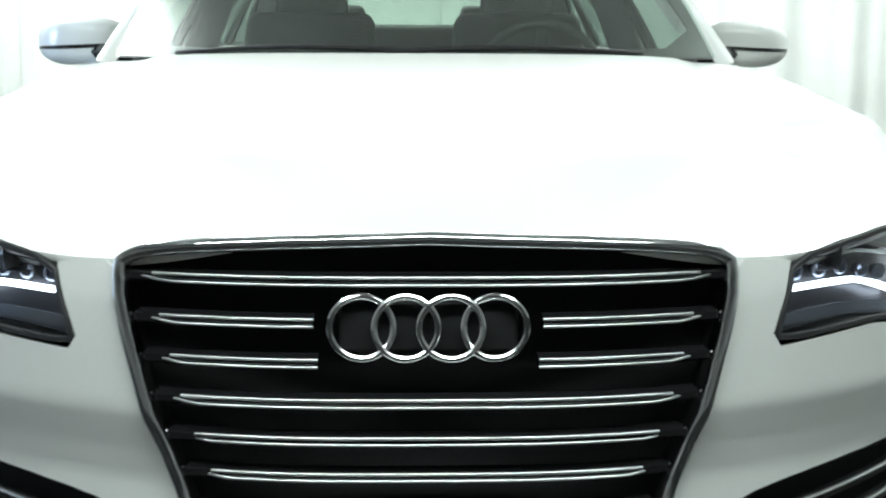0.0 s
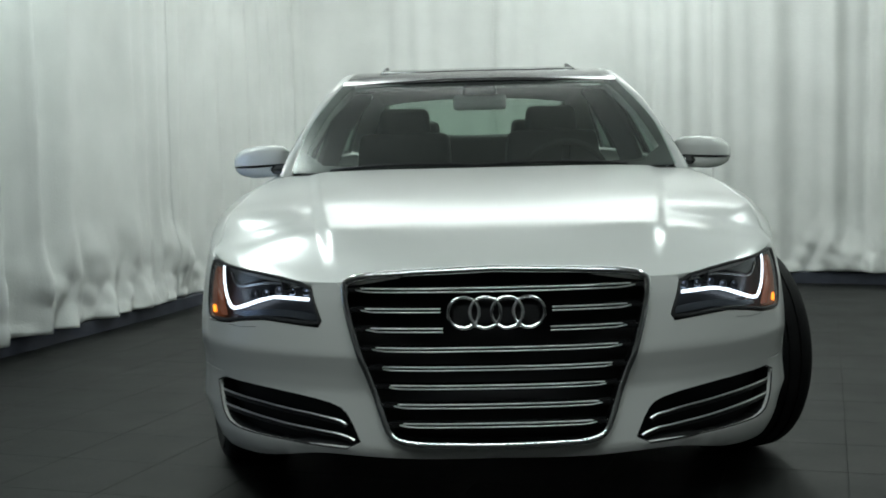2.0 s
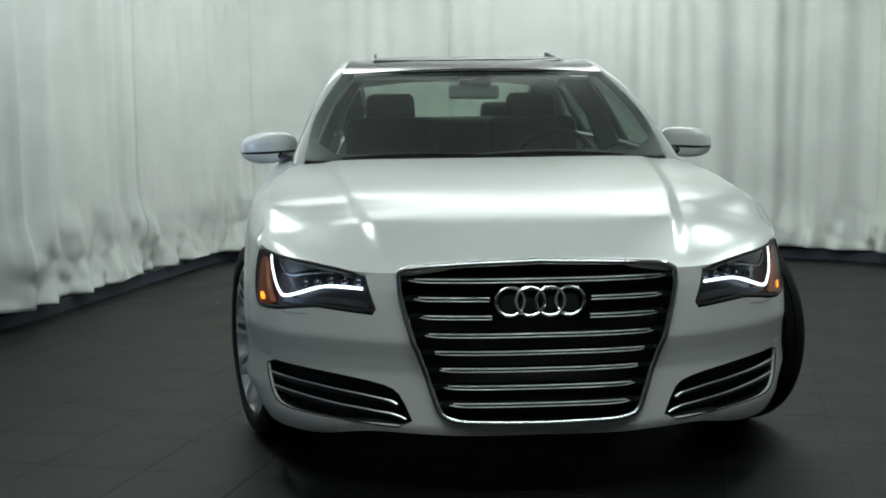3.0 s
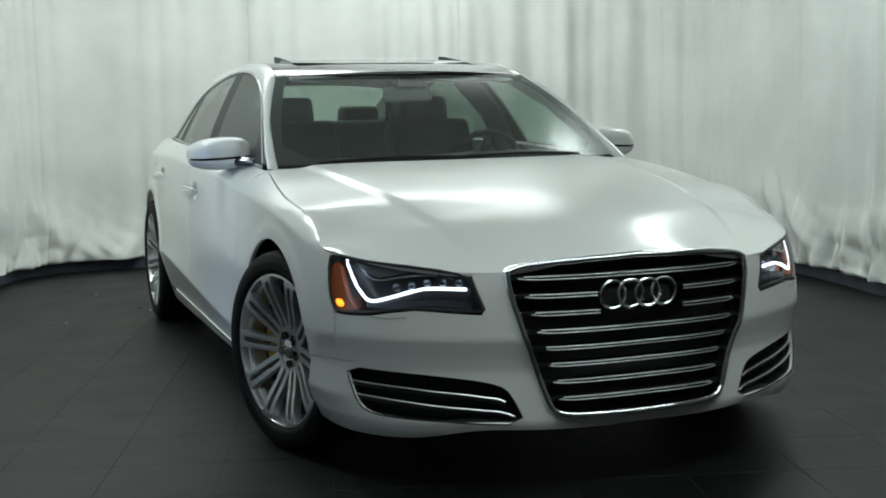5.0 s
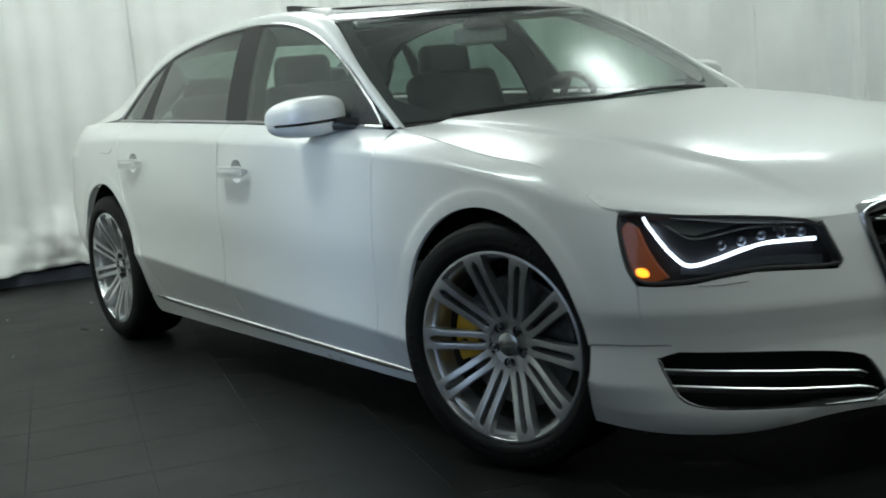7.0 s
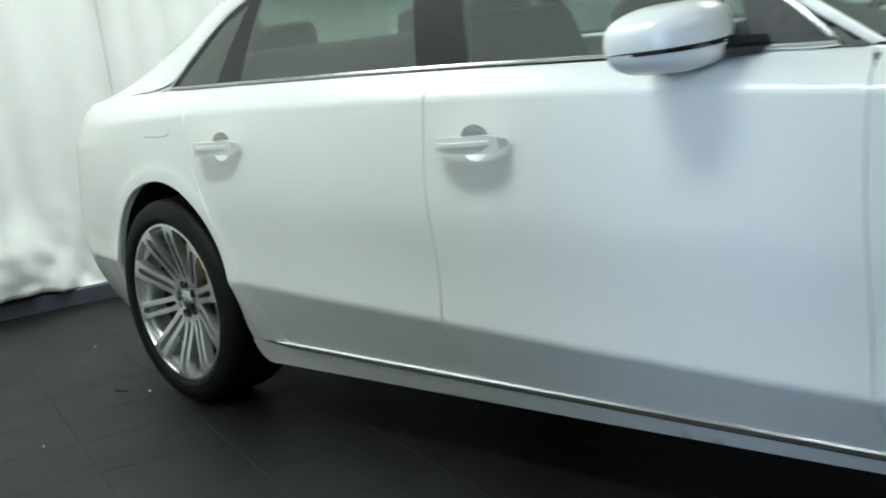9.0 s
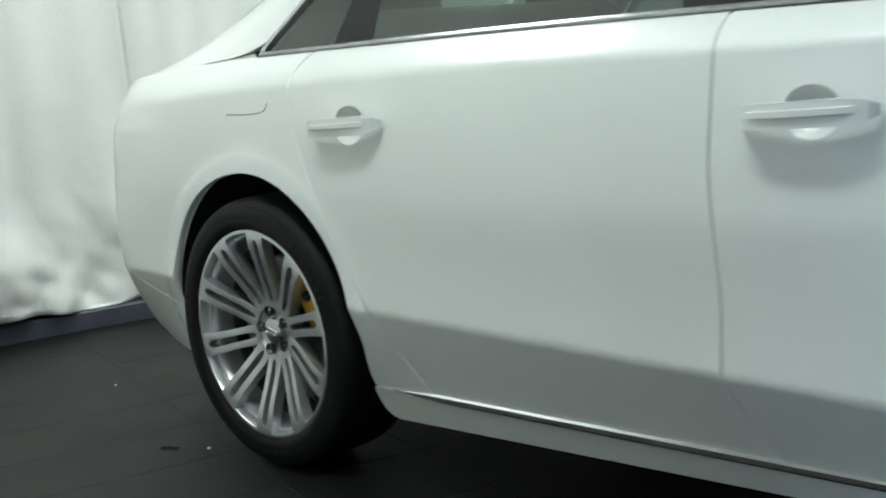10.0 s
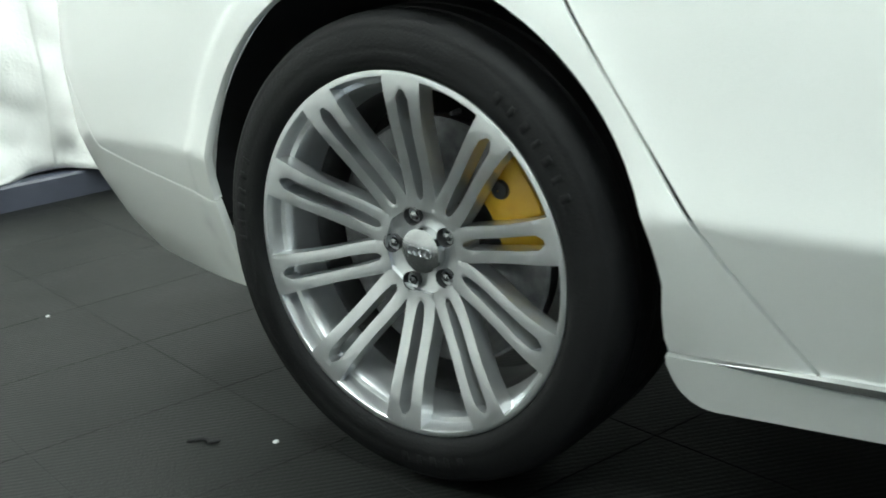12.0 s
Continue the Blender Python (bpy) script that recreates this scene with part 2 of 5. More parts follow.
def chart_panel(name, outline, lift, step=.03, holes=(), lines=(), depth=.012, flip=False, outset=0.0, crisp=False):
    """A panel cut out of a curved surface: lift maps the flat chart to space; its edges are turned in by depth."""
    outline = dense(outline, step * .7)
    loops = [outline] + [dense(h, step * .6) for h in holes]
    pts, edges, segs = [], [], []
    for lp in loops:
        k = len(pts)
        pts += list(lp)
        edges += [(k + i, k + (i + 1) % len(lp)) for i in range(len(lp))]
        segs += [(lp[i], lp[(i + 1) % len(lp)]) for i in range(len(lp))]
    for ln in lines:
        ln = dense(ln, step * .7, False)
        ok = inside(outline, ln) & (clearance(ln, segs) > step * .12)
        k = len(pts)
        pts += list(ln)
        for i in range(len(ln) - 1):
            if ok[i] and ok[i + 1]:
                edges.append((k + i, k + i + 1))
                segs.append((ln[i], ln[i + 1]))
        used = {j for e in edges for j in e}
        keep = [j for j in range(k, len(pts)) if j in used]
        remap = {j: k + n for n, j in enumerate(keep)}
        pts = pts[:k] + [pts[j] for j in keep]
        edges = [(remap.get(a, a), remap.get(b, b)) for a, b in edges]
    lo, hi = outline.min(0), outline.max(0)
    gx, gy = np.meshgrid(np.arange(lo[0], hi[0], step), np.arange(lo[1], hi[1], step * .87), indexing="ij")
    gx = gx + (np.arange(gx.shape[1]) % 2)[None, :] * step * .5
    grid = np.stack([gx.ravel(), gy.ravel()], 1)
    if len(grid):
        grid = grid[inside(outline, grid)]
    if len(grid):
        grid = grid[clearance(grid, segs) > step * .42]
        pts += list(grid)
    from_cdt = geometry.delaunay_2d_cdt([Vector((float(p[0]), float(p[1]))) for p in pts], edges, [], 0, 1e-6)
    v2 = np.array([(v.x, v.y) for v in from_cdt[0]])
    tri = [tuple(f) for f in from_cdt[2]]
    cen = np.array([v2[list(f)].mean(0) for f in tri])
    good = inside(outline, cen)
    for lp in loops[1:]:
        good &= ~inside(lp, cen)
    tri = [f for f, g in zip(tri, good) if g]
    return finish_chart(name, v2, tri, lift, depth, flip, outset, crisp)


def finish_chart(name, v2, tri, lift, depth, flip, outset=0.0, crisp=False):
    e = .002
    v3 = lift(v2)
    da = lift(v2 + (e, 0)) - lift(v2 - (e, 0))
    db = lift(v2 + (0, e)) - lift(v2 - (0, e))
    nr = np.cross(da, db)
    nr /= np.maximum(np.linalg.norm(nr, axis=1), 1e-12)[:, None]
    v3 = v3 + nr * outset
    if flip:
        v3, nr = v3 * (-1, 1, 1), nr * (-1, 1, 1)
    faces = []
    for a, b, c in tri:
        g = np.cross(v3[b] - v3[a], v3[c] - v3[a])
        faces.append((a, b, c) if g @ nr[a] > 0 else (a, c, b))
    verts, norms = list(v3), list(nr)
    if depth:
        count = {}
        for f in faces:
            for i in range(3):
                a, b = f[i], f[(i + 1) % 3]
                count[(a, b)] = count.get((a, b), 0) + 1
        for (a, b) in list(count):
            if (b, a) in count:
                continue
            k = len(verts)
            quad = [v3[a], v3[b], v3[b] - nr[b] * depth, v3[a] - nr[a] * depth]
            g = np.cross(quad[3] - quad[0], quad[1] - quad[0])
            g = g / max(np.linalg.norm(g), 1e-12)
            verts += quad
            norms += [g, g, g, g] if crisp else [(nr[a] + g) / np.linalg.norm(nr[a] + g + 1e-9), (nr[b] + g) / np.linalg.norm(nr[b] + g + 1e-9), g, g]
            faces.append((k, k + 3, k + 2, k + 1))
    used = sorted({i for f in faces for i in f})
    remap = {i: n for n, i in enumerate(used)}
    mesh = bpy.data.meshes.new(name)
    mesh.from_pydata([tuple(verts[i]) for i in used], [], [tuple(remap[i] for i in f) for f in faces])
    for p in mesh.polygons:
        p.use_smooth = True
    mesh.normals_split_custom_set_from_vertices([tuple(norms[i]) for i in used])
    return mesh


# ---- shape of the car's skin: plan outline, side section, hood, greenhouse ----
class Spline:
    """Natural cubic through (xs, ys)."""
    def __init__(self, xs, ys):
        self.x, self.y = np.array(xs, float), np.array(ys, float)
        n, h = len(xs), np.diff(self.x)
        a, b = np.zeros((n, n)), np.zeros(n)
        a[0, 0] = a[-1, -1] = 1
        for i in range(1, n - 1):
            a[i, i - 1:i + 2] = h[i - 1], 2 * (h[i - 1] + h[i]), h[i]
            b[i] = 3 * ((self.y[i + 1] - self.y[i]) / h[i] - (self.y[i] - self.y[i - 1]) / h[i - 1])
        self.c, self.h = np.linalg.solve(a, b), h

    def __call__(self, v):
        v = np.asarray(v, float)
        w = np.clip(v, self.x[0], self.x[-1])
        i = np.clip(np.searchsorted(self.x, w) - 1, 0, len(self.h) - 1)
        h, t = self.h[i], w - self.x[i]
        b = (self.y[i + 1] - self.y[i]) / h - h * (2 * self.c[i] + self.c[i + 1]) / 3
        return self.y[i] + b * t + self.c[i] * t * t + (self.c[i + 1] - self.c[i]) / (3 * h) * t ** 3


def smooth(a, b, v):
    t = np.clip((np.asarray(v, float) - a) / (b - a), 0, 1)
    return t * t * (3 - 2 * t)


PLAN_X = (0, .20, .38, .50, .64, .76, .85, .907, .940, .956, .962, .960, .958, .956, .955, .950, .926, .878, .80, .65, .42, 0)
PLAN_Y = (-.945, -.937, -.897, -.850, -.772, -.680, -.570, -.44, -.25, 0, .4, 1.0, 1.6, 2.2, 2.7, 3.1, 3.5, 3.8, 4.02, 4.17, 4.235, 4.265)
_px, _py = np.array(PLAN_X), np.array(PLAN_Y)
_u = np.concatenate([[0], np.cumsum(np.hypot(np.diff(_px), np.diff(_py)))])
plan_x, plan_y = Spline(_u, _px), Spline(_u, _py)
U_END = _u[-1]
_ut = np.linspace(0, U_END, 3000)
_xt, _yt = plan_x(_ut), plan_y(_ut)


def u_of_y(y):
    return np.interp(y, _yt, _ut)


def u_of_x(x):
    return np.interp(x, _xt[:900], _ut[:900])


# heights of the side's lines along the car
crease_z = Spline((-1, .4, 1.7, 2.7, 3.4, 4.3), (.30, .326, .392, .449, .48, .50))
waist_z = Spline((-1, -.5, 0, .56, .98, 1.73, 2.9, 3.6, 4.3), (.64, .725, .838, .893, .922, .950, .974, .968, .95))
belt_z = Spline((-.1, .61, 1.1, 1.82, 2.29, 3.13, 3.6, 4.3), (.90, .962, .988, 1.018, 1.033, 1.055, 1.06, 1.02))
belt_x = Spline((.3, .6, 1.0, 1.6, 2.2, 2.8, 3.2, 3.7, 4.3), (.77, .800, .818, .828, .822, .797, .766, .715, .66))
rim_x = Spline((-.6, -.47, -.31, 0, .3, .55, .63, 1.0, 1.6, 2.2, 2.8, 3.2, 3.6, 4.3), (.83, .848, .858, .862, .842, .808, .800, .824, .835, .829, .804, .776, .735, .64))
_rim_side = Spline((-.6, -.44, -.31, 0, .3, .55, .63), (.71, .752, .815, .876, .925, .955, .964))


def rim_guess(y):
    return np.where(np.asarray(y) > .63, belt_z(y), _rim_side(y))


ARCHES = ((0.0, .352, .395), (3.127, .359, .411))


def arch_dist(y, z):
    return [(np.hypot(y - cy, z - cz), r) for cy, cz, r in ARCHES]


def inset(y, z, side):
    """How far the skin lies inside the plan outline, at the height z; side: 0 on the front, 1 along the side."""
    zc, zt = crease_z(y), waist_z(y)
    front = np.interp(z, (.10, .15, .19, .23, .28, .38, .44, .478, .492, .51, .58, .64, .70, .76, .84),
                      (.10, .055, .026, .010, .013, .021, .013, .0015, .0, .002, .008, .015, .030, .055, .11))
    # below the crease: drawn in to the sill; above: hollow, then the flank; above the waist: the shoulder
    low = .070 * np.clip((zc - z) / (zc - .20), 0, 2)
    f = np.clip((z - zc) / (zt - zc), 0, 1)
    tuck = .030 + .022 * smooth(1.4, 2.8, y)
    mid = .010 * np.sin(np.pi * np.clip(f / .5, 0, 1)) * (1 - f) + tuck * f ** 2.2
    t = np.clip((z - zt) / np.maximum(rim_guess(y) - zt, .03), 0, 1.3)
    top = tuck + (np.maximum(plan_x(u_of_y(y)) - rim_x(y), tuck + .02) - tuck) * (.4 * t + .6 * t * t)
    flank = np.where(z < zc, low, np.where(z < zt, mid, top))
    rear = smooth(3.45, 3.95, y)
    tail = np.interp(z, (.15, .22, .30, .40, .48, .62, .75, .90, 1.0, 1.1), (.20, .13, .075, .03, .006, .0, .012, .03, .08, .16))
    d = front * (1 - side) + flank * side
    d = d * (1 - rear) + tail * rear
    for dist, r in arch_dist(y, z):
        d = d - .006 * (1 - smooth(r + .030, r + .066, dist)) * side * smooth(.22, .34, z)
    return d


def skin(u, z):
    """Point of the right-hand half (x > 0) of the lower body."""
    u, z = np.asarray(u, float), np.asarray(z, float)
    x, y = plan_x(u), plan_y(u)
    e = .004
    tx, ty = plan_x(np.minimum(u + e, U_END)) - plan_x(np.maximum(u - e, 0)), plan_y(np.minimum(u + e, U_END)) - plan_y(np.maximum(u - e, 0))
    ln = np.hypot(tx, ty)
    nx, ny = ty / ln, -tx / ln
    side = smooth(-.72, -.18, y)
    d = inset(y, z, side)
    return np.stack([np.maximum(x - nx * d, 0) if np.ndim(x) else max(x - nx * d, 0), y - ny * d, z], -1)


# rim: the upper edge of the lower body, where hood, glass and deck begin
_rim_front = Spline((0, .2, .43, .6, .75, .88, .96), (.732, .724, .690, .693, .712, .738, .752))


def rim_z(u):
    x, y = plan_x(u), plan_y(u)
    a, b = _rim_front(x), _rim_side(y)
    w = smooth(-.52, -.40, y)
    c = np.where(y > .63, belt_z(y), b)
    return a * (1 - w) + c * w


_ru = np.linspace(0, u_of_y(.70), 700)
_rim = skin(_ru, rim_z(_ru))
_rim_order = np.maximum.accumulate(_rim[:, 1] + np.arange(700) * 1e-7)


def hood_edge(y):
    return np.interp(y, _rim_order, _rim[:, 0]), np.interp(y, _rim_order, _rim[:, 2])


_rim_fx = np.maximum.accumulate(_rim[:int(np.argmax(_rim[:, 0])) + 1, 0] + np.arange(int(np.argmax(_rim[:, 0])) + 1) * 1e-7)
hood_mid = Spline((-.93, -.88, -.80, -.6, -.3, 0, .42, .7), (.728, .752, .778, .826, .886, .930, .978, 1.0))
hood_line = Spline((-.95, -.5, 0, .7), (.40, .49, .57, .65))


def hood(x, y):
    """Height of the hood over the plan."""
    xe, ze = hood_edge(y)
    r = np.clip(np.abs(x) / np.maximum(xe, .02), 0, 1.05)
    zc = hood_mid(y)
    g = .45 * r ** 2 + .55 * r ** 4.5
    k = hood_line(y)
    fade = smooth(-.92, -.75, y)
    rib = .012 * smooth(-.05, .0, -(np.abs(x) - k)) * fade * (1 - r ** 6)
    main = zc - (zc - ze) * g
    # near its front edge the hood follows that edge
    yf, zf = np.interp(np.abs(x), _rim_fx, _rim[:len(_rim_fx), 1]), np.interp(np.abs(x), _rim_fx, _rim[:len(_rim_fx), 2])
    d = y - yf
    nose = zf + hood_mid(d + _rim[0, 1]) - hood_mid(_rim[0, 1])
    w = smooth(.02, .30, d)
    return nose * (1 - w) + main * w + (rib - .006 * fade * (1 - r ** 6)) * w


rail_x = Spline((.6, 1.2, 1.7, 2.2, 2.8, 3.4, 3.9), (.60, .612, .625, .622, .598, .56, .52))


def side_x(y, z):
    """Half width of the greenhouse's side."""
    zb = belt_z(y)
    t = (z - zb) / (1.39 - zb)
    return belt_x(y) - (belt_x(y) - rail_x(y)) * (.78 * t + .22 * t * t)


roof_mid = Spline((1.10, 1.3, 1.6, 1.95, 2.4, 2.8, 3.0, 3.3, 3.7), (1.352, 1.398, 1.434, 1.449, 1.449, 1.425, 1.40, 1.32, 1.15))
roof_edge = Spline((1.10, 1.26, 1.45, 1.7, 2.02, 2.4, 2.8, 3.1, 3.5, 3.9), (1.29, 1.358, 1.397, 1.412, 1.412, 1.392, 1.335, 1.268, 1.145, 1.04))

# ---- setting: floor, ceiling, drapes ----
DRAPE = [(-4.0, -7.0), (-4.05, -4.0), (-3.95, -1.6), (-3.5, .1), (-2.95, 1.15), (-2.62, 2.1), (-2.30, 3.2), (-2.06, 4.1), (-1.84, 5.0), (-1.62, 5.6),
         (-1.15, 5.82), (-.5, 5.72), (.2, 5.5), (1.2, 5.2), (2.4, 5.0), (3.0, 4.82), (3.55, 4.25), (3.55, 3.3), (3.42, 2.4), (3.22, 1.6), (3.2, .4), (3.6, -1.6), (4.0, -4.0), (4.0, -7.0), (2.0, -7.4), (-2.0, -7.4)]
CURB_TOP = .085


def drape_path(step):
    pts = rounded(DRAPE, 3)
    seg = np.linalg.norm(np.roll(pts, -1, 0) - pts, axis=1)
    s = np.concatenate([[0], np.cumsum(seg)])
    closed = np.concatenate([pts, pts[:1]])
    at = np.arange(0, s[-1], step)
    return np.stack([np.interp(at, s, closed[:, 0]), np.interp(at, s, closed[:, 1])], 1), at


path, path_s = drape_path(.022)
tang = np.roll(path, -1, 0) - np.roll(path, 1, 0)
tang /= np.linalg.norm(tang, axis=1)[:, None]
inward = np.stack([tang[:, 1], -tang[:, 0]], 1)
rng = np.random.default_rng(7)


def soft_noise(at, scale, seed):
    r = np.random.default_rng(seed)
    n = int(at[-1] / scale) + 3
    return Spline(np.arange(n) * scale, r.normal(size=n))(at)


def fold_offsets(at, z, zmax):
    """Depth of the drape's folds at each place along it, for one height."""
    h = (z - CURB_TOP) / (zmax - CURB_TOP)
    phase = at * 2 * math.pi / .42 + 3.4 * soft_noise(at, .8, 1) + .5 * (1 - h) * soft_noise(at, .4, 2)
    amp = (.018 + .018 * soft_noise(at, .9, 3)) * (.75 + .25 * h)
    d = amp * np.sin(phase) + .012 * np.sin(phase * 2.13 + soft_noise(at, .5, 4) * 2)
    d += .030 * soft_noise(at, .9, 5) * (.6 + .4 * np.sin(h * 3 + soft_noise(at, 1.5, 6)))
    low = np.exp(-(h / .075) ** 2)
    d += low * (.016 * soft_noise(at + .5 * h, .17, 8) + .016 * soft_noise(at - 1.2 * h, .075, 9)) * (1.2 - h * 4)
    crumple = np.exp(-((h - .10 - .05 * soft_noise(at, .6, 11)) / .05) ** 2)
    d += crumple * .035 * np.abs(soft_noise(at + 1.5 * h, .22, 12))
    d += .02 * np.exp(-(h / .035) ** 2)
    r = np.random.default_rng(33)
    wrinkle = np.zeros_like(at)
    for _ in range(9):
        ks, kz, ph = r.uniform(5, 22), r.uniform(-28, 28), r.uniform(0, 6.28)
        wrinkle += np.abs(np.sin(ks * at + kz * z + ph + 1.5 * soft_noise(at, .5, int(ks * 10)))) - .6
    d += wrinkle * (.0016 + .0070 * np.exp(-(h / .085) ** 2))
    return d


drape_z = np.concatenate([CURB_TOP + .002 + np.linspace(0, .6, 34), np.linspace(.74, ROOM_TOP, 34)])
offsets = np.stack([fold_offsets(path_s, z, ROOM_TOP) for z in drape_z], 1)
sag = .018 * soft_noise(path_s, .25, 21)
n_path = len(path)
cuts = np.linspace(0, n_path, 23).astype(int)
for a, b in zip(cuts[:-1], cuts[1:]):
    if path[a:b, 1].mean() < .2:
        continue
    ids = [i % n_path for i in range(a, b + 6)]
    verts, faces, m = [], [], len(drape_z)
    for n, i in enumerate(ids):
        for j, z in enumerate(drape_z):
            tuck = -.006 if n >= len(ids) - 5 else 0
            q = path[i] + inward[i] * (offsets[i, j] + .01 + tuck)
            dz = sag[i] * max(0, 1 - j / 20) if j else max(sag[i], 0) * .6
            verts.append((q[0], q[1], z + dz))
    for i in range(len(ids) - 1):
        for j in range(m - 1):
            faces.append((i * m + j, i * m + j + 1, (i + 1) * m + j + 1, (i + 1) * m + j))
    ob = part("curtain", raw("curtain", verts, faces, None), CLOTH)
    ob.modifiers.new("cloth", "SOLIDIFY").thickness = .004
    tagged(ob, "white cloth curtain hanging in loose folds, crumpled at its hem", "curtain", "drapes round the booth")

curb_pts = [(*(p - q * .055), CURB_TOP / 2) for p, q in zip(path[::6], inward[::6])]
tagged(part("baseboard", sweep("baseboard", curb_pts, [(-.06, -CURB_TOP / 2), (.06, -CURB_TOP / 2), (.06, CURB_TOP / 2 - .008), (.052, CURB_TOP / 2), (-.06, CURB_TOP / 2)], closed=True), CURB),
       "dark blue-grey curb under the white curtains", "curb", kind="structure")

# unseen enclosure; where the curtains stop, its grey is what the car reflects
wall_pts = [(*(p - q * .20), ROOM_TOP / 2) for p, q in zip(path[::10], inward[::10])]
WALL_MAT = varied(material("booth_wall", (.07, .07, .07), .8), 3, (.26, .26, .26), (.34, .34, .34))
tagged(part("wall_booth", sweep("wall_booth", wall_pts, [(-.05, -ROOM_TOP / 2), (.05, -ROOM_TOP / 2), (.05, ROOM_TOP / 2), (-.05, ROOM_TOP / 2)], closed=True), WALL_MAT),
       "unseen plain grey wall behind the curtains, closing the booth's front too", "wall", kind="structure")

floor = tagged(part("floor", box_bm(0, -1, -.05, 12, 17, .097), GROUT), "dark charcoal tiled showroom floor with fine joints", "floor", kind="structure")
# ceiling out of view, kept pale so that the windscreen reflects grey
tagged(part("ceiling", box_bm(0, -1, ROOM_TOP + .06, 12, 17, .1), CEILING), "unseen plain pale ceiling above the booth", "ceiling", kind="structure")


# unseen glowing panel, added behind the bluish side lamp as its source
added_panel = tagged(part("unseen_light_panel", box_bm(0, 0, 0, .06, 1.10, 1.75, .008), SATIN), "unseen bluish glowing panel added at the booth's side wall", "window", kind="structure")
added_panel.matrix_basis = pose(-3.62, -.40, 1.15, 0, 0, 16)
part("pane", box_bm(.032, 0, 0, .008, .96, 1.60, .002), GLOW_PANE, added_panel)


def ceiling_panel(px, py, sx, sy):
    lamp = thing("ceiling_light", "long slim white ceiling light with a metal frame", "ceiling light", pose(px, py, ROOM_TOP), "ceiling lights")
    for side in (-1, 1):
        part("frame_side", box_bm(side * (sx / 2 + .015), 0, -.03, .03, sy + .06, .06, .004), SATIN, lamp)
        part("frame_end", box_bm(0, side * (sy / 2 + .015), -.03, sx - .002, .03, .058, .004), SATIN, lamp)
    part("diffuser", box_bm(0, 0, -.03, sx - .004, sy - .004, .02, .003), DIFFUSER, lamp)


for px, py, sx, sy, _ in PANELS:
    ceiling_panel(px, py, sx, sy)

# ---- the car ----
car = thing("car", "pearl white luxury sedan with a chrome grille, on silver wheels", "car")
BODY_LINES_Y = np.linspace(-1, 4.28, 180)


def side_line(fn, dz=0.0):
    return np.stack([u_of_y(BODY_LINES_Y), fn(BODY_LINES_Y) + dz], 1)


CREASES = [side_line(crease_z, k) for k in (-.012, 0, .012)] + [side_line(waist_z, k) for k in (-.010, 0, .012)]


def arch_points(which, a0, a1, n=26, grow=0.0):
    cy, cz, r = ARCHES[which]
    return [(float(u_of_y(cy + (r + grow) * math.cos(a))), cz + (r + grow) * math.sin(a)) for a in np.linspace(a0, a1, n)]


def rim_points(u0, u1, n=40, drop=.002):
    return [(u, float(rim_z(u)) - drop) for u in np.linspace(u0, u1, n)]


def sill_low(y):
    return .150 + .008 * y


HEADLIGHT = [(1.055, .738), (.88, .722), (.70, .708), (.545, .683), (.527, .634), (.503, .585), (.513, .570), (.645, .578), (.715, .582), (.80, .573), (.87, .562), (.955, .559), (1.005, .564), (1.03, .60), (1.047, .66), (1.058, .71)]
FOG = [(.978, .391), (.73, .380), (.56, .365), (.46, .347), (.425, .320), (.378, .224), (.60, .233), (.77, .241), (.86, .248), (.915, .266), (.945, .318)]
GRILLE = [(0, .733), (.20, .727), (.34, .720), (.420, .709), (.452, .682), (.381, .462), (.326, .300), (.305, .260), (.268, .244), (.22, .239), (0, .235)]


def grow(loop, d):
    """Move a closed loop outwards by d in its chart."""
    p = np.array(loop, float)
    area = .5 * np.sum(p[:, 0] * np.roll(p[:, 1], -1) - np.roll(p[:, 0], -1) * p[:, 1])
    t = np.roll(p, -1, 0) - np.roll(p, 1, 0)
    t /= np.linalg.norm(t, axis=1)[:, None]
    return p + np.stack([t[:, 1], -t[:, 0]], 1) * (d if area > 0 else -d)


HL = rounded(HEADLIGHT, 1)
FG = rounded(FOG, 1)
GR = np.concatenate([[GRILLE[0]], rounded(GRILLE[1:-1], 2, False), [GRILLE[-1]]])
U_SEAM = float(u_of_y(-.60))


def handle_hole(yy, zz):
    c = float(u_of_y(yy))
    return [(c + .050 * math.cos(a), zz + .043 * math.sin(a)) for a in np.linspace(0, 2 * math.pi, 29)[:-1]]


HANDLES = ((1.545, .838), (2.69, .868))


def both(name, outline, mat, parent, label="", **kw):
    out = []
    for flip in (True, False):
        out.append(part(name, chart_panel(name, outline, lambda p: skin(p[:, 0], p[:, 1]), flip=flip, **kw), mat, parent, label))
    return out


# front bumper: from the grille to the arch, below headlight and hood
u_arch = float(u_of_y(-.398))
low_edge = Spline((0, .38, .55, .62, .72, .85, 1.0, 1.2, 1.5), (.207, .207, .205, .194, .178, .174, .176, .182, .19))
bumper_low = [(u, float(low_edge(u))) for u in np.linspace(0, float(u_of_y(-.345)), 40)]
front_loop = ([(0.0, .2345)] + bumper_low + [(float(u_of_y(-.372)), .26), (float(u_of_y(-.392)), .33), (u_arch, .401), (U_SEAM, .404), (1.0, .45), (1.006, .556)]
              + [(.955, .553), (.87, .556), (.80, .567), (.715, .576), (.645, .572), (.512, .563), (.499, .583), (.522, .634), (.541, .681), (.458, .688)]
              + [tuple(p) for p in GR[1:-1] if p[0] <= .456 and p[1] < .687])
bumper = new("front_bumper", None)
bumper.parent = car
front_holes = [FG]
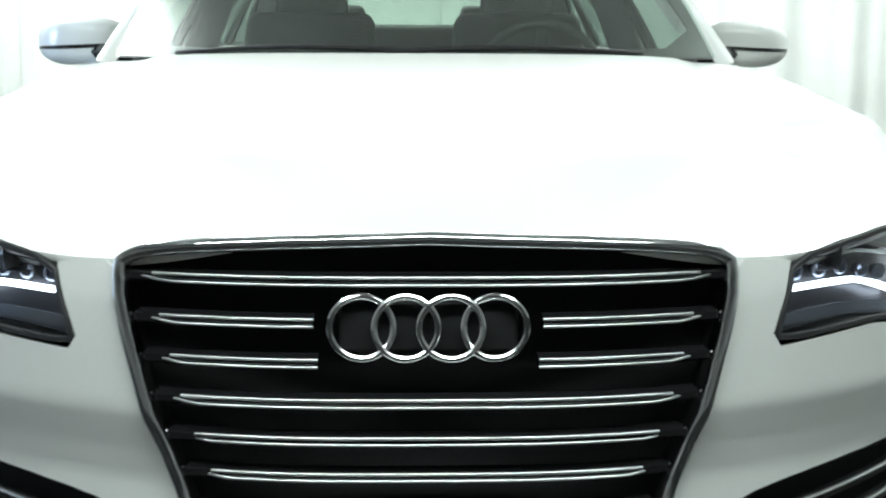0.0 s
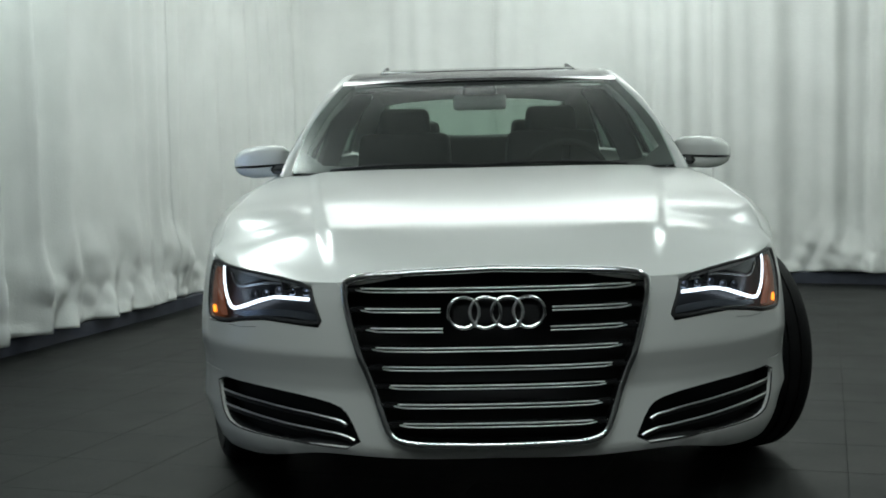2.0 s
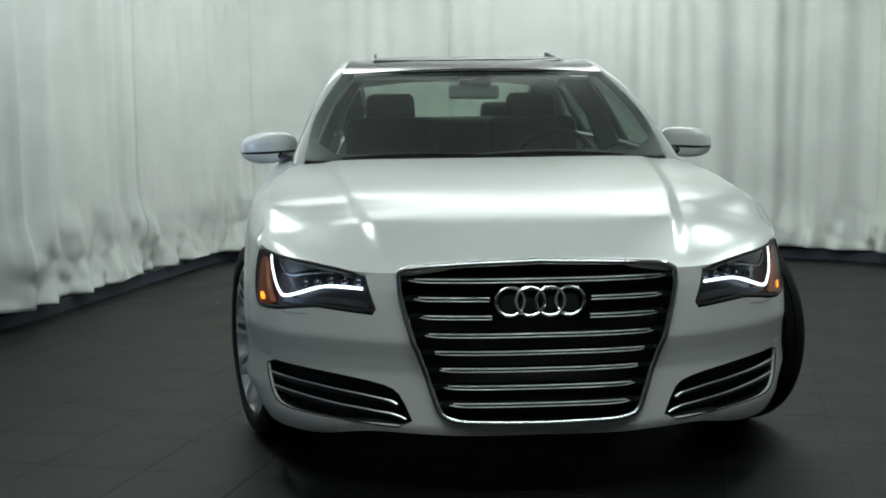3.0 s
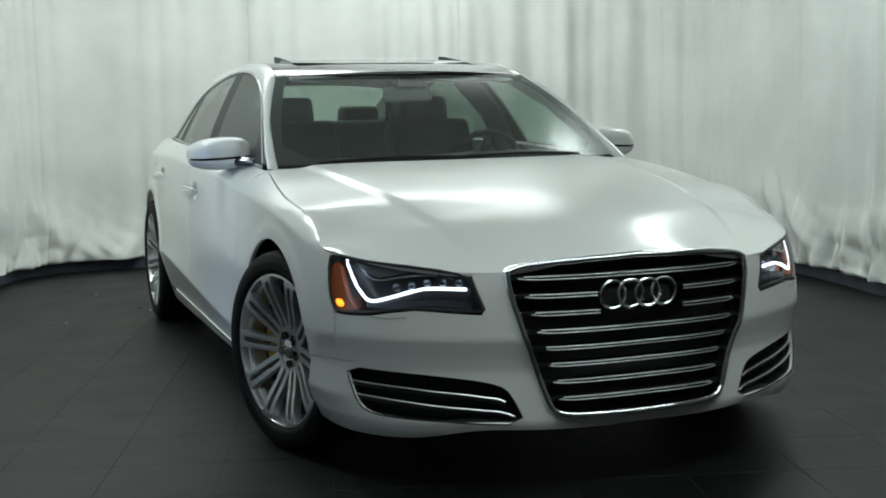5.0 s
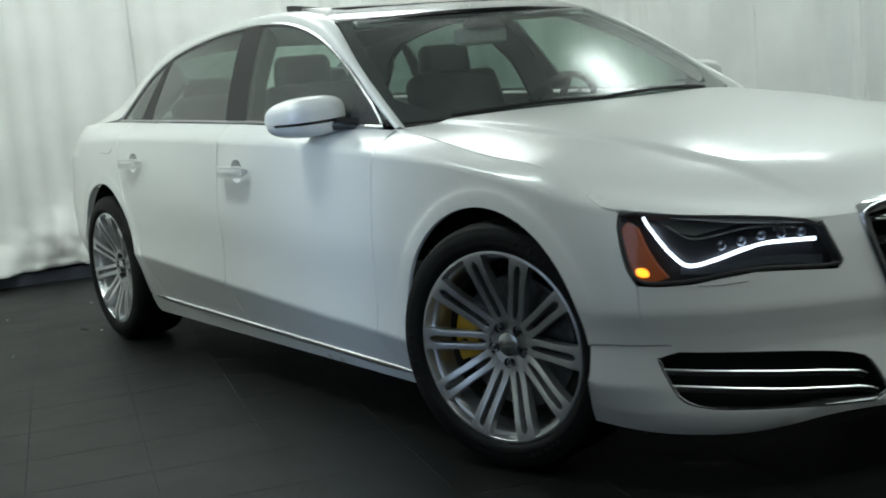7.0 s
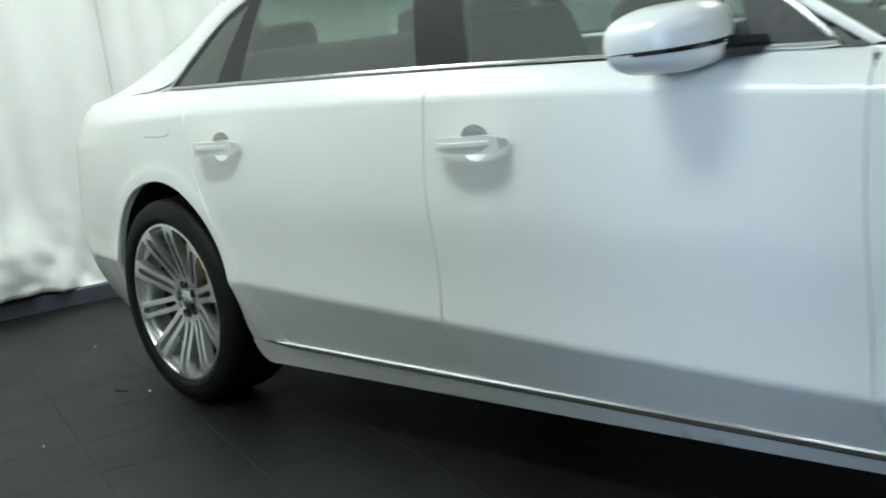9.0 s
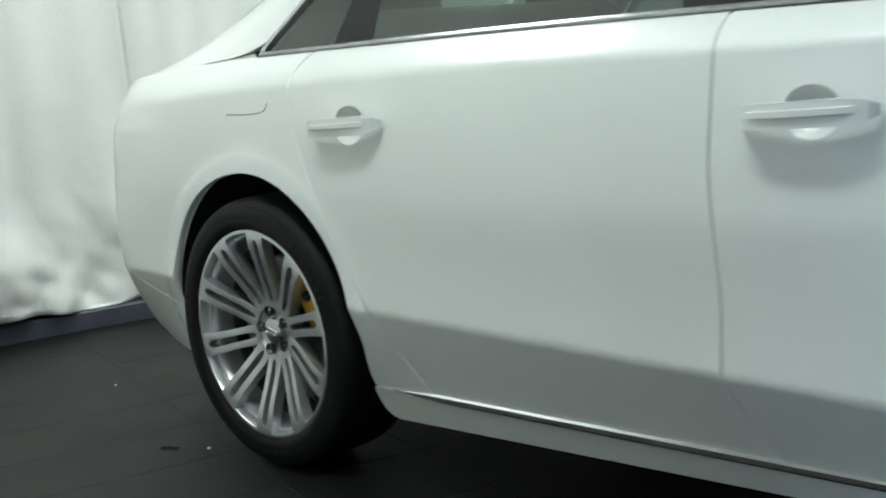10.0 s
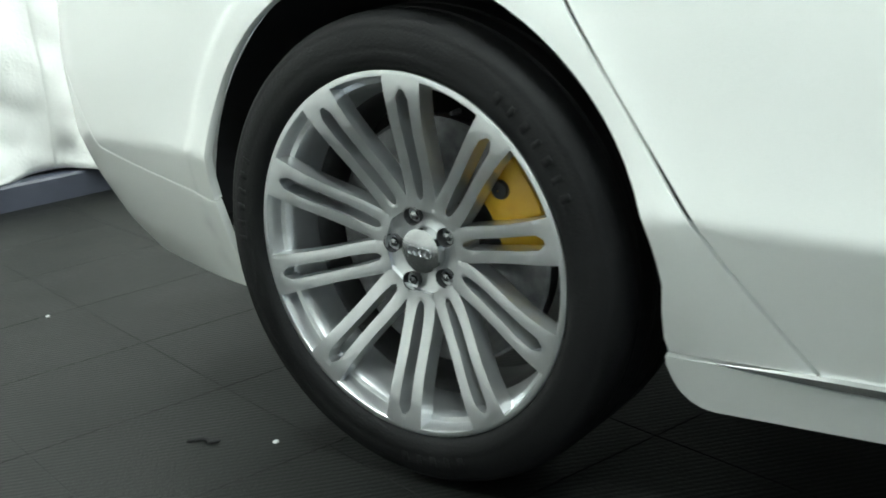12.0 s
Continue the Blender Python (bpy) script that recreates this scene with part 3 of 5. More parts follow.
for flip in (True, False):
    part("bumper_skin", chart_panel("bumper_skin", front_loop, lambda p: skin(p[:, 0], p[:, 1]), .026, front_holes,
                                    [[(u, z) for u in np.linspace(.3, 1.0, 30)] for z in (.478, .492, .508, .23, .44)], .012, flip), PAINT, bumper)


# fenders
fender_loop = ([(1.009, .556), (1.003, .452), (U_SEAM + .002, .4085), (u_arch + .002, .4055)] + arch_points(0, math.pi - .12, .0, 34)
               + [(float(u_of_y(.400)), .30), (float(u_of_y(.398)), .203), (float(u_of_y(.566)), .2035), (float(u_of_y(.570)), .34), (float(u_of_y(.563)), .52), (float(u_of_y(.558)), .71), (float(u_of_y(.545)), .897)]
               + [(float(u_of_y(.56)), .93), (float(u_of_y(.575)), float(rim_z(u_of_y(.575))) - .002)] + rim_points(float(u_of_y(.57)), 1.062, 60) + [(1.062, .70), (1.051, .65), (1.034, .595)])
both("front_fender", fender_loop, PAINT, car, step=.026, lines=CREASES + [arch_points(0, 3.0, .1, 40, k) for k in (.034, .048, .062)], depth=.014)

# doors, quarter panels, sills
front_door = ([(float(u_of_y(y)), z) for y, z in ((.571, .2065), (.5745, .34), (.5675, .52), (.5625, .71), (.5495, .897), (.5645, .93), (.60, .9605))]
              + [(float(u_of_y(y)), float(belt_z(y)) - .003) for y in np.linspace(.62, 1.735, 24)]
              + [(float(u_of_y(y)), z) for y, z in ((1.722, .948), (1.737, .756), (1.728, .53), (1.733, .394), (1.70, .31), (1.662, .2345))]
              + [(float(u_of_y(y)), .207 + .0228 * (y - .55)) for y in np.linspace(1.65, .6, 20)])
rear_door = ([(float(u_of_y(y + .006)), z) for y, z in ((1.662, .2350), (1.70, .31), (1.733, .394), (1.728, .53), (1.737, .756), (1.722, .948))]
             + [(float(u_of_y(y)), float(belt_z(y)) - .003) for y in np.linspace(1.742, 2.93, 24)]
             + [(float(u_of_y(y)), z) for y, z in ((2.925, .977), (2.872, .81), (2.812, .70), (2.765, .62), (2.697, .508), (2.622, .386), (2.530, .2565))]
             + [(float(u_of_y(y)), .207 + .0228 * (y - .55)) for y in np.linspace(2.515, 1.685, 18)])
quarter = ([(float(u_of_y(y + .0075)), z) for y, z in ((2.530, .2555), (2.622, .386), (2.697, .508), (2.765, .62), (2.812, .70), (2.872, .81), (2.925, .977))]
           + [(float(u_of_y(y)), float(belt_z(y)) - .003) for y in np.linspace(2.94, 4.10, 30)]
           + [(float(u_of_y(4.11)), .95), (float(u_of_y(4.07)), .70), (float(u_of_y(3.90)), .47)]
           + [(float(u_of_y(3.534)), .405)] + arch_points(1, .12, math.pi, 40)[0:] + [(float(u_of_y(2.724)), .32), (float(u_of_y(2.730)), .28), (float(u_of_y(2.728)), .2575)])
for lp, nm in ((front_door, "front_door"), (rear_door, "rear_door"), (quarter, "rear_quarter_panel")):
    cup = [handle_hole(*HANDLES[0])] if nm == "front_door" else [handle_hole(*HANDLES[1])] if nm == "rear_door" else []
    doors = both(nm, lp, PAINT, car, step=.03, holes=cup, lines=CREASES + [arch_points(1, 3.0, .1, 40, k) for k in (.034, .048, .062)], depth=.016)
    if nm == "front_door":
        FRONT_DOORS = doors
    elif nm == "rear_door":
        REAR_DOORS = doors
# dark strips behind the shut lines, to give the gaps their shade by colour
SHUT_LINES = (((.570, .24), (.5735, .34), (.566, .52), (.561, .71), (.549, .89)), ((1.673, .25), (1.703, .31), (1.736, .394), (1.731, .53), (1.740, .756), (1.725, .945)),
              ((2.535, .262), (2.626, .386), (2.701, .508), (2.769, .62), (2.816, .70), (2.876, .81), (2.929, .965)))
for s in (-1, 1):
    for line in SHUT_LINES:
        pts = []
        for y, z in rounded(line, 2, False):
            p = skin(u_of_y(y), z)
            pts.append(Vector((s * (p[0] - .013), p[1], p[2])))
        part("gap_shade_strip", sweep("gap_shade_strip", pts, bar_section(.004, .030), up=lambda i: Vector((0, 1, .3))), DARK, car, "dark strip behind the door gap, standing in for its shade")
sill = [(float(u_of_y(y)), float(sill_low(y))) for y in np.linspace(.385, 2.68, 40)] + [(float(u_of_y(a)), b) for a, b in ((2.698, .175), (2.712, .183), (2.724, .196), (2.732, .214), (2.737, .236))] + [(float(u_of_y(y)), .200 + .0228 * (y - .55)) for y in np.linspace(2.735, .40, 40)]
both("sill", sill, PAINT, car, step=.03, depth=.05)
for flip in (-1, 1):
    pts = [Vector(skin(u_of_y(y), .203 + .0228 * (y - .55))) for y in np.linspace(.44, 2.665, 60)]
    pts = [Vector((p.x * flip + .004 * flip, p.y, p.z)) for p in pts]
    part("sill_trim", sweep("sill_trim", pts, bar_section(.012, .018, .35), scale=lambda t: min(1, .12 + 14 * min(t, 1 - t))), CHROME, car, "bright chrome strip along the sill")

# rear bumper
rear_loop = ([(float(u_of_y(3.518)), .24), (float(u_of_y(3.538)), .33), (float(u_of_y(3.535)), .4015), (float(u_of_y(3.90)), .466), (float(u_of_y(4.075)), .697), (U_END, .70), (U_END, .25), (float(u_of_y(4.15)), .235), (float(u_of_y(3.9)), .232)])
both("rear_bumper", rear_loop, PAINT, car, step=.035, depth=.014, lines=[side_line(crease_z)])
tail_loop = [(float(u_of_y(4.115)), .705), (U_END, .705), (U_END, 1.03), (float(u_of_y(4.14)), 1.025), (float(u_of_y(4.12)), .95)]
both("boot_face", tail_loop, PAINT, car, step=.04, depth=.01)

# hood
def hood_back(x):
    return .42 + .175 * (np.abs(x) / .78) ** 2


hood_rim = [tuple(skin(u, float(rim_z(u)))[:2]) for u in np.linspace(.02, float(u_of_y(.565)), 110)]
half = [(max(x - .0022, 0) if y > -.5 else x, y + (.003 if y < -.45 else 0)) for x, y in hood_rim if y < hood_back(x) - .01]
back = [(x, float(hood_back(x))) for x in np.linspace(half[-1][0], -half[-1][0], 50)]
hood_loop = half + back + [(-x, y) for x, y in half[::-1]]
hood_lines = [[(s * float(hood_line(y)) + s * k, y) for y in np.linspace(-.85, .5, 50)] for s in (-1, 1) for k in (.0, .012, .025, .038, .05)]
part("hood", chart_panel("hood", hood_loop, lambda p: np.stack([p[:, 0], p[:, 1], hood(p[:, 0], p[:, 1])], 1), .03, (), hood_lines, .014), PAINT, car)

# windscreen and cowl
def screen(s, v):
    x = s * (.790 + (.605 - .790) * v) * (1 + .012 * np.sin(np.pi * v))
    y = .455 + .185 * s * s + (1.165 - .455 + (.085 - .185) * s * s) * v
    z = .975 + .004 * s * s + (1.352 - .979) * v + .034 * np.sin(np.pi * np.clip(v, 0, 1)) * (1 - .35 * s * s)
    return np.stack([x, y, z], -1)


lift_screen = lambda p: screen(p[:, 0] / .7, p[:, 1] / .8)
full = rounded([(-.70, 0), (.70, 0), (.70, .40), (.70, .8), (-.70, .8), (-.70, .4)], 0)
clear = rounded([(-.655, .055), (-.3, .035), (.3, .035), (.655, .055), (.655, .4), (.652, .745), (.64, .77), (.3, .778), (-.3, .778), (-.64, .77), (-.652, .745), (-.655, .4)], 1)
windscreen = part("windscreen", chart_panel("windscreen", full, lift_screen, .04, depth=.0), GLASS, car, "clear green-tinted windscreen")
windscreen.visible_shadow = False
part("screen_border", chart_panel("screen_border", full, lift_screen, .03, [clear], depth=.003, outset=-.005), WINDOW_BLACK, windscreen)
cowl = [Vector((x, float(hood_back(x)) + .028, float(hood(x, min(hood_back(x), .6))) - .022)) for x in np.linspace(-.76, .76, 40)]
part("cowl", sweep("cowl", cowl, bar_section(.075, .02)), BLACK, car)
for s, x0, x1 in ((1, -.08, .56), (-1, .02, -.60)):
    arm = [Vector((x, float(hood_back(x)) + .055, float(hood(x, hood_back(x))) + .006 + .01 * math.sin(math.pi * k / 11))) for k, x in enumerate(np.linspace(x0, x1, 12))]
    part("wiper", sweep("wiper", arm, bar_section(.014, .012)), BLACK, car)
sticker = [(.50, .735), (.60, .735), (.60, .762), (.50, .762)]
part("sticker", chart_panel("sticker", sticker, lift_screen, .03, depth=.0005, outset=-.004), PAPER, windscreen, "small white paper sticker")

# greenhouse side: window outline in (y, z)
DLO_TOP = [(.665, .972), (.75, 1.042), (.84, 1.098), (.96, 1.168), (1.13, 1.250), (1.28, 1.307), (1.466, 1.358), (1.66, 1.388), (1.89, 1.401), (2.19, 1.395), (2.45, 1.376), (2.68, 1.345), (2.84, 1.306), (2.95, 1.258), (3.05, 1.185), (3.13, 1.12), (3.20, 1.066)]


def on_side(p, out=0.0, s=1):
    return Vector((s * (float(side_x(p[0], p[1])) + out), p[0], p[1]))


top_line = rounded(DLO_TOP, 2, False)
base_line = np.stack([np.linspace(3.20, .665, 60), belt_z(np.linspace(3.20, .665, 60)) + .004], 1)
lift_side = lambda p: np.stack([side_x(p[:, 0], p[:, 1]), p[:, 0], p[:, 1]], 1)


def clip_top(y, down=.0):
    return float(np.interp(y, top_line[:, 0], top_line[:, 1])) - down


def pane_loop(b0, b1, t0, t1, m=.012):
    """Pane between two leaning uprights, below the window outline."""
    lo = [(y, float(belt_z(y)) + .010) for y in np.linspace(b0, b1, 16)]
    hi = [(y, clip_top(y, m)) for y in np.linspace(t1, t0, 22)]
    return lo + hi


SIDE_PANES = [("front_side_window", pane_loop(.86, 1.655, .90, 1.815), GLASS_SIDE), ("rear_side_window", pane_loop(1.845, 2.722, 1.995, 2.735), GLASS_REAR)]
QUARTER_PANE = [(2.872, float(belt_z(2.87)) + .012), (3.165, float(belt_z(3.165)) + .012), (3.02, 1.175), (2.93, 1.245), (2.80, 1.295)]
for flip in (True, False):
    s = -1 if flip else 1
    for nm, lp, mt in SIDE_PANES:
        ob = part(nm, chart_panel(nm, lp, lift_side, .04, depth=.0, flip=flip), mt, car, "green-tinted side window")
        ob.visible_shadow = False
    ob = part("quarter_window", chart_panel("quarter_window", QUARTER_PANE, lift_side, .04, depth=.0, flip=flip), GLASS_REAR, car, "small tinted quarter window")
    ob.visible_shadow = False
    whole = [tuple(p) for p in top_line] + [tuple(p) for p in base_line]
    part("window_frame", chart_panel("window_frame", whole, lift_side, .03, [lp for _, lp, _ in SIDE_PANES] + [QUARTER_PANE], depth=.010, flip=flip, outset=.001), WINDOW_BLACK, car, "black window frame")
    trim = [on_side(p, .004, s) for p in whole[::2]]
    part("window_trim", sweep("window_trim", trim, bar_section(.013, .013, .35), closed=True), SATIN, car, "satin chrome window surround")

# pillars and roof rail: a rounded band from the window outline to screen and roof
rail_in = [(.787, .575, .962), (.761, .70, 1.036), (.721, .90, 1.156), (.672, 1.08, 1.262), (.612, 1.25, 1.352), (.585, 1.40, 1.398), (.572, 1.60, 1.428), (.566, 1.90, 1.440), (.560, 2.25, 1.430),
           (.554, 2.55, 1.416), (.550, 2.80, 1.392), (.548, 3.05, 1.342), (.552, 3.30, 1.268), (.565, 3.55, 1.182), (.585, 3.80, 1.098), (.60, 4.03, 1.030)]
rail_out = [(.60, .958), (.74, 1.040), (.90, 1.140), (1.06, 1.220), (1.24, 1.296), (1.40, 1.345), (1.62, 1.386), (1.90, 1.403), (2.25, 1.394), (2.55, 1.367), (2.80, 1.322), (2.97, 1.245), (3.10, 1.150), (3.215, 1.062), (3.62, 1.055), (4.0, 1.022)]
rin, rout = rounded(rail_in, 2, False), rounded(rail_out, 2, False)
k_rail = 120
ti = np.linspace(0, 1, k_rail)
rin = np.stack([np.interp(ti, np.linspace(0, 1, len(rin)), rin[:, c]) for c in range(3)], 1)
rout = np.stack([np.interp(ti, np.linspace(0, 1, len(rout)), rout[:, c]) for c in range(2)], 1)


def rail_point(i, w):
    a, b = np.array(on_side((rout[i, 0], rout[i, 1] + .004), .004)), rin[i]
    out = np.array((.75, -.15, .62))
    chord = np.linalg.norm(b - a)
    return a + (b - a) * w + out / np.linalg.norm(out) * math.sin(math.pi * w) * min(.016 + .016 * float(smooth(1.3, 1.8, rout[i, 0]) * (1 - smooth(3.0, 3.3, rout[i, 0]))), chord * .25)


for s in (-1, 1):
    wn = 9
    verts, faces = [], []
    for i in range(k_rail):
        ring = [rail_point(i, w) for w in np.linspace(0, 1, wn)]
        verts += [tuple(p * (s, 1, 1)) for p in ring] + [tuple((ring[-1] - (.02, 0, .02)) * (s, 1, 1)), tuple((ring[0] - (.03, 0, .0)) * (s, 1, 1))]
    m = wn + 2
    for i in range(k_rail - 1):
        for j in range(m):
            q = (i * m + j, i * m + (j + 1) % m, (i + 1) * m + (j + 1) % m, (i + 1) * m + j)
            faces.append(q if s > 0 else q[::-1])
    part("roof_rail", raw("roof_rail", verts, faces, 50), PAINT, car)

# roof skin: black glass, a fixed rear half and a tilted front sunroof panel
def roof_half(y):
    return np.interp(y, rin[:, 1], rin[:, 0]) - .001


def roof(x, y):
    xe = roof_half(y)
    ze = np.interp(y, rin[:, 1], rin[:, 2])
    zc = roof_mid(y)
    r = np.clip(np.abs(x) / xe, 0, 1)
    return ze + (zc - ze) * (1 - r ** 2.3) - .001


def roof_front(x):
    return 1.17 + .085 * (x / .6) ** 2


ys = np.linspace(1.27, 2.92, 50)
edge = [(float(roof_half(y)), y) for y in ys]
sun_hole = rounded([(-.46, 1.42), (.46, 1.42), (.46, 1.93), (-.46, 1.93)], 0)
roof_loop = [(x, float(roof_front(x))) for x in np.linspace(-.60, .60, 30)] + edge + [(x, 2.93 + .05 * (1 - (x / .54) ** 2)) for x in np.linspace(.53, -.53, 20)] + [(-x, y) for x, y in edge[::-1]]
lift_roof = lambda p: np.stack([p[:, 0], p[:, 1], roof(p[:, 0], p[:, 1])], 1)
part("roof_panel", chart_panel("roof_panel", roof_loop, lift_roof, .04, [sun_hole], depth=.02), BLACK_GLOSS, car, "black glass roof panel")


def lift_sun(p):
    q = lift_roof(p)
    q[:, 2] += .003 + .010 * smooth(1.42, 1.95, p[:, 1])
    return q


sun_loop = rounded([(-.452, 1.425), (.452, 1.425), (.452, 1.93), (-.452, 1.93)], 1)
part("sunroof_panel", chart_panel("sunroof_panel", sun_loop, lift_sun, .04, depth=.022), BLACK_GLOSS, car, "tilted black glass sunroof panel")
for s in (-1, 1):
    wedge = [(s * (.444 + k), y, float(roof(.444, y)) + h) for k in (-.006, .006) for y, h in ((1.55, .003), (1.93, .004), (1.93, .032), (1.88, .030))]
    part("sunroof_arm", raw("sunroof_arm", wedge, [(0, 1, 2, 3), (7, 6, 5, 4), (0, 4, 5, 1), (1, 5, 6, 2), (2, 6, 7, 3), (3, 7, 4, 0)], 20), BLACK, car, "raised black sunroof arm")
liner = [(x * .985, y) for x, y in roof_loop]
part("headliner", chart_panel("headliner", liner, lift_roof, .06, [sun_hole], depth=0, outset=-.045), HEADLINER, car, "pale grey cloth headliner")
part("roof_cross_member", box_bm(0, 1.25, 1.335, 1.1, .10, .03, .01), HEADLINER, car)

# rear screen, parcel deck, boot lid
def rear_screen(s, v):
    x = s * (.545 + (.60 - .545) * v)
    y = 2.98 - .05 * s * s + (.86 - .02 * s * s) * v
    z = 1.400 - .04 * s * s + (1.085 - 1.400 + .03 * s * s) * v + .03 * np.sin(np.pi * np.clip(v, 0, 1))
    return np.stack([x, y, z], -1)


ob = part("rear_screen", chart_panel("rear_screen", [(-.5, 0), (.5, 0), (.5, .8), (-.5, .8)], lambda p: rear_screen(p[:, 0] / .5, p[:, 1] / .8), .05, depth=0), GLASS, car, "clear rear window")
ob.visible_shadow = False
deck_pts = [(-.62, 3.83), (.62, 3.83), (.64, 3.95), (.64, 4.03), (.56, 4.10), (0, 4.20), (-.56, 4.10), (-.64, 4.03), (-.64, 3.95)]
part("boot_lid", chart_panel("boot_lid", rounded(deck_pts, 1), lambda p: np.stack([p[:, 0], p[:, 1], 1.082 - .03 * (p[:, 0] / .7) ** 2 - .05 * smooth(3.8, 4.3, p[:, 1])], 1), .05, depth=.03), PAINT, car)
for s in (-1, 1):
    lamp_loop = [(float(u_of_y(4.15)), .76), (U_END - .42, .78), (U_END - .42, .90), (float(u_of_y(4.16)), .90)]
    part("tail_lamp", chart_panel("tail_lamp", lamp_loop, lambda p: skin(p[:, 0], p[:, 1]), .04, depth=.01, flip=s < 0, outset=.006), material("red_lamp", (.35, .01, .01), .15, 0, .6), car, "red tail lamp")

# grille: recess, chrome frame, slats, rings
grille = new("grille", None)
grille.parent = car
left_half = [(-u, z) for u, z in GR[::-1]]
ring_loop = [(u, z) for u, z in GR[:-1]] + [(GR[-1][0], GR[-1][1])] + left_half[1:-1]


def signed_skin(u, z, back=0.0):
    p = skin(abs(u), z)
    n = 1 if u >= 0 else -1
    return Vector((n * p[0], p[1] + back, z))


frame_pts = [signed_skin(u, z, -.004) for u, z in dense(grow(ring_loop, -.0085), .02)]
part("grille_frame", sweep("grille_frame", frame_pts, [(-.0105, -.030), (.0105, -.030), (.0105, -.002), (.0092, .0035), (.006, .0075), (.002, .0095), (-.002, .0095), (-.006, .0075), (-.0092, .0035), (-.0105, -.002)], closed=True, up=(0, -1, 0.05)), CHROME, grille, "polished chrome grille surround")
fl, bl = dense(grow(ring_loop, -.006), .02), dense(grow(ring_loop, -.010), .02)
count = len(fl)
verts = [signed_skin(u, z, .010) for u, z in fl] + [signed_skin(u, z, .085) for u, z in np.array([bl[int(i * len(bl) / count)] for i in range(count)])]
verts.append(Vector((0, -.79, .48)))
faces = [(i, (i + 1) % count, count + (i + 1) % count, count + i) for i in range(count)] + [(count + i, count + (i + 1) % count, 2 * count) for i in range(count)]
part("grille_backing", raw("grille_backing", verts, faces, 40), DARK, grille)

def grille_half(z):
    return float(np.interp(z, (.25, .30, .462, .672, .70), (.296, .322, .377, .442, .432))) - .022


SLATS = (.674, .620, .567, .514, .461, .408, .355, .303)
for k, z in enumerate(SLATS):
    w = grille_half(z)
    spans = [(-w, -.152 + (.006 if k == 2 else 0)), (.152 - (.006 if k == 2 else 0), w)] if k in (1, 2) else [(-w, w)]
    for x0, x1 in spans:
        xs = np.linspace(x0, x1, 36 if len(spans) == 1 else 18)
        line = [signed_skin(x, z, .012) + Vector((0, 0, -.001)) for x in xs]
        slat = part("slat", sweep("slat", line, [(-.012, -.012), (.006, -.012), (.010, -.008), (.010, .001), (-.004, .005), (-.012, .006)], up=(0, 0, 1)), BLACK_GLOSS, grille)
        lo = [signed_skin(x, z - .009, -.002 + .02 * max(0, (abs(x) - w + .06) / .06) ** 2) + Vector((0, 0, .008 * max(0, (abs(x) - w + .06) / .06))) for x in xs]
        part("chrome_strip", sweep("chrome_strip", lo, ring_section(.0021, 12)), STRIP, slat)
        up_x = np.linspace(max(x0, -w + .038), min(x1, w - .038), 30)
        hi = [signed_skin(x, z + .0005, -.001) for x in up_x]
        part("chrome_strip", sweep("chrome_strip", hi, ring_section(.0024, 12)), STRIP, slat)

emblem = new("emblem", None)
emblem.parent = grille
for k in range(4):
    cx = (k - 1.5) * .0595
    pts = [Vector((cx + .0425 * math.cos(a), -.918 + .006 * (cx / .1) ** 2 - .0022 * math.sin(2 * a) * (1 if k % 2 else -1), .6065 + .0425 * math.sin(a))) for a in np.linspace(0, 2 * math.pi, 49)[:-1]]
    part("ring", sweep("ring", pts, ring_section(.0052, 10), closed=True, up=(0, -1, 0)), RING, emblem, "chrome ring")
part("emblem_backing", box_bm(0, -.895, .606, .24, .02, .070, .006), DARK, emblem)

# fog grilles
for flip in (True, False):
    s = -1 if flip else 1
    fog = new("fog_grille", None)
    fog.parent = bumper
    part("backing", chart_panel("backing", grow(FG, .003), lambda p: skin(p[:, 0], p[:, 1]), .05, depth=-.055, flip=flip, outset=-.055), DARK, fog)
    top = lambda u: float(np.interp(u, (.40, .425, .46, .56, .73, .978), (.28, .320, .347, .365, .380, .391)))
    for f, u0, u1 in ((.36, .44, .962), (.68, .412, .948)):
        us = np.linspace(u0, u1, 34)
        line = []
        for u in us:
            z = top(u) * (1 - f) + (.226 + .024 * smooth(.4, .95, u)) * f + .016 * f * smooth(.6, 1.0, u)
            p = skin(u, z)
            line.append(Vector((s * p[0] * .994, p[1] + .014, z)))
        part("chrome_strip", sweep("chrome_strip", line if s > 0 else line[::-1], [(-.003, -.002), (.0032, -.002), (.0035, -.0014), (.0012, .0012), (-.003, .0012)]), STRIP, fog)
        part("slat", sweep("slat", [q + Vector((0, .015, -.010)) for q in line], bar_section(.022, .010, .3)), BLACK, fog)
    rim = [Vector((s * skin(u, z)[0], skin(u, z)[1] + .002, z)) for u, z in dense(FG, .03)]
    part("fog_rim", sweep("fog_rim", rim, bar_section(.004, .004), closed=True, up=(0, -1, .02)), DARK, fog)

# headlights
DRL = [(.995, .728), (.982, .706), (.952, .668), (.905, .614), (.876, .598), (.82, .609), (.713, .640), (.666, .646), (.558, .642)]


def skin_off(p, d):
    e = .003
    a = skin(p[:, 0] + e, p[:, 1]) - skin(p[:, 0] - e, p[:, 1])
    b = skin(p[:, 0], p[:, 1] + e) - skin(p[:, 0], p[:, 1] - e)
    n = np.cross(a, b)
    n /= np.linalg.norm(n, axis=1)[:, None]
    return skin(p[:, 0], p[:, 1]) - n * d


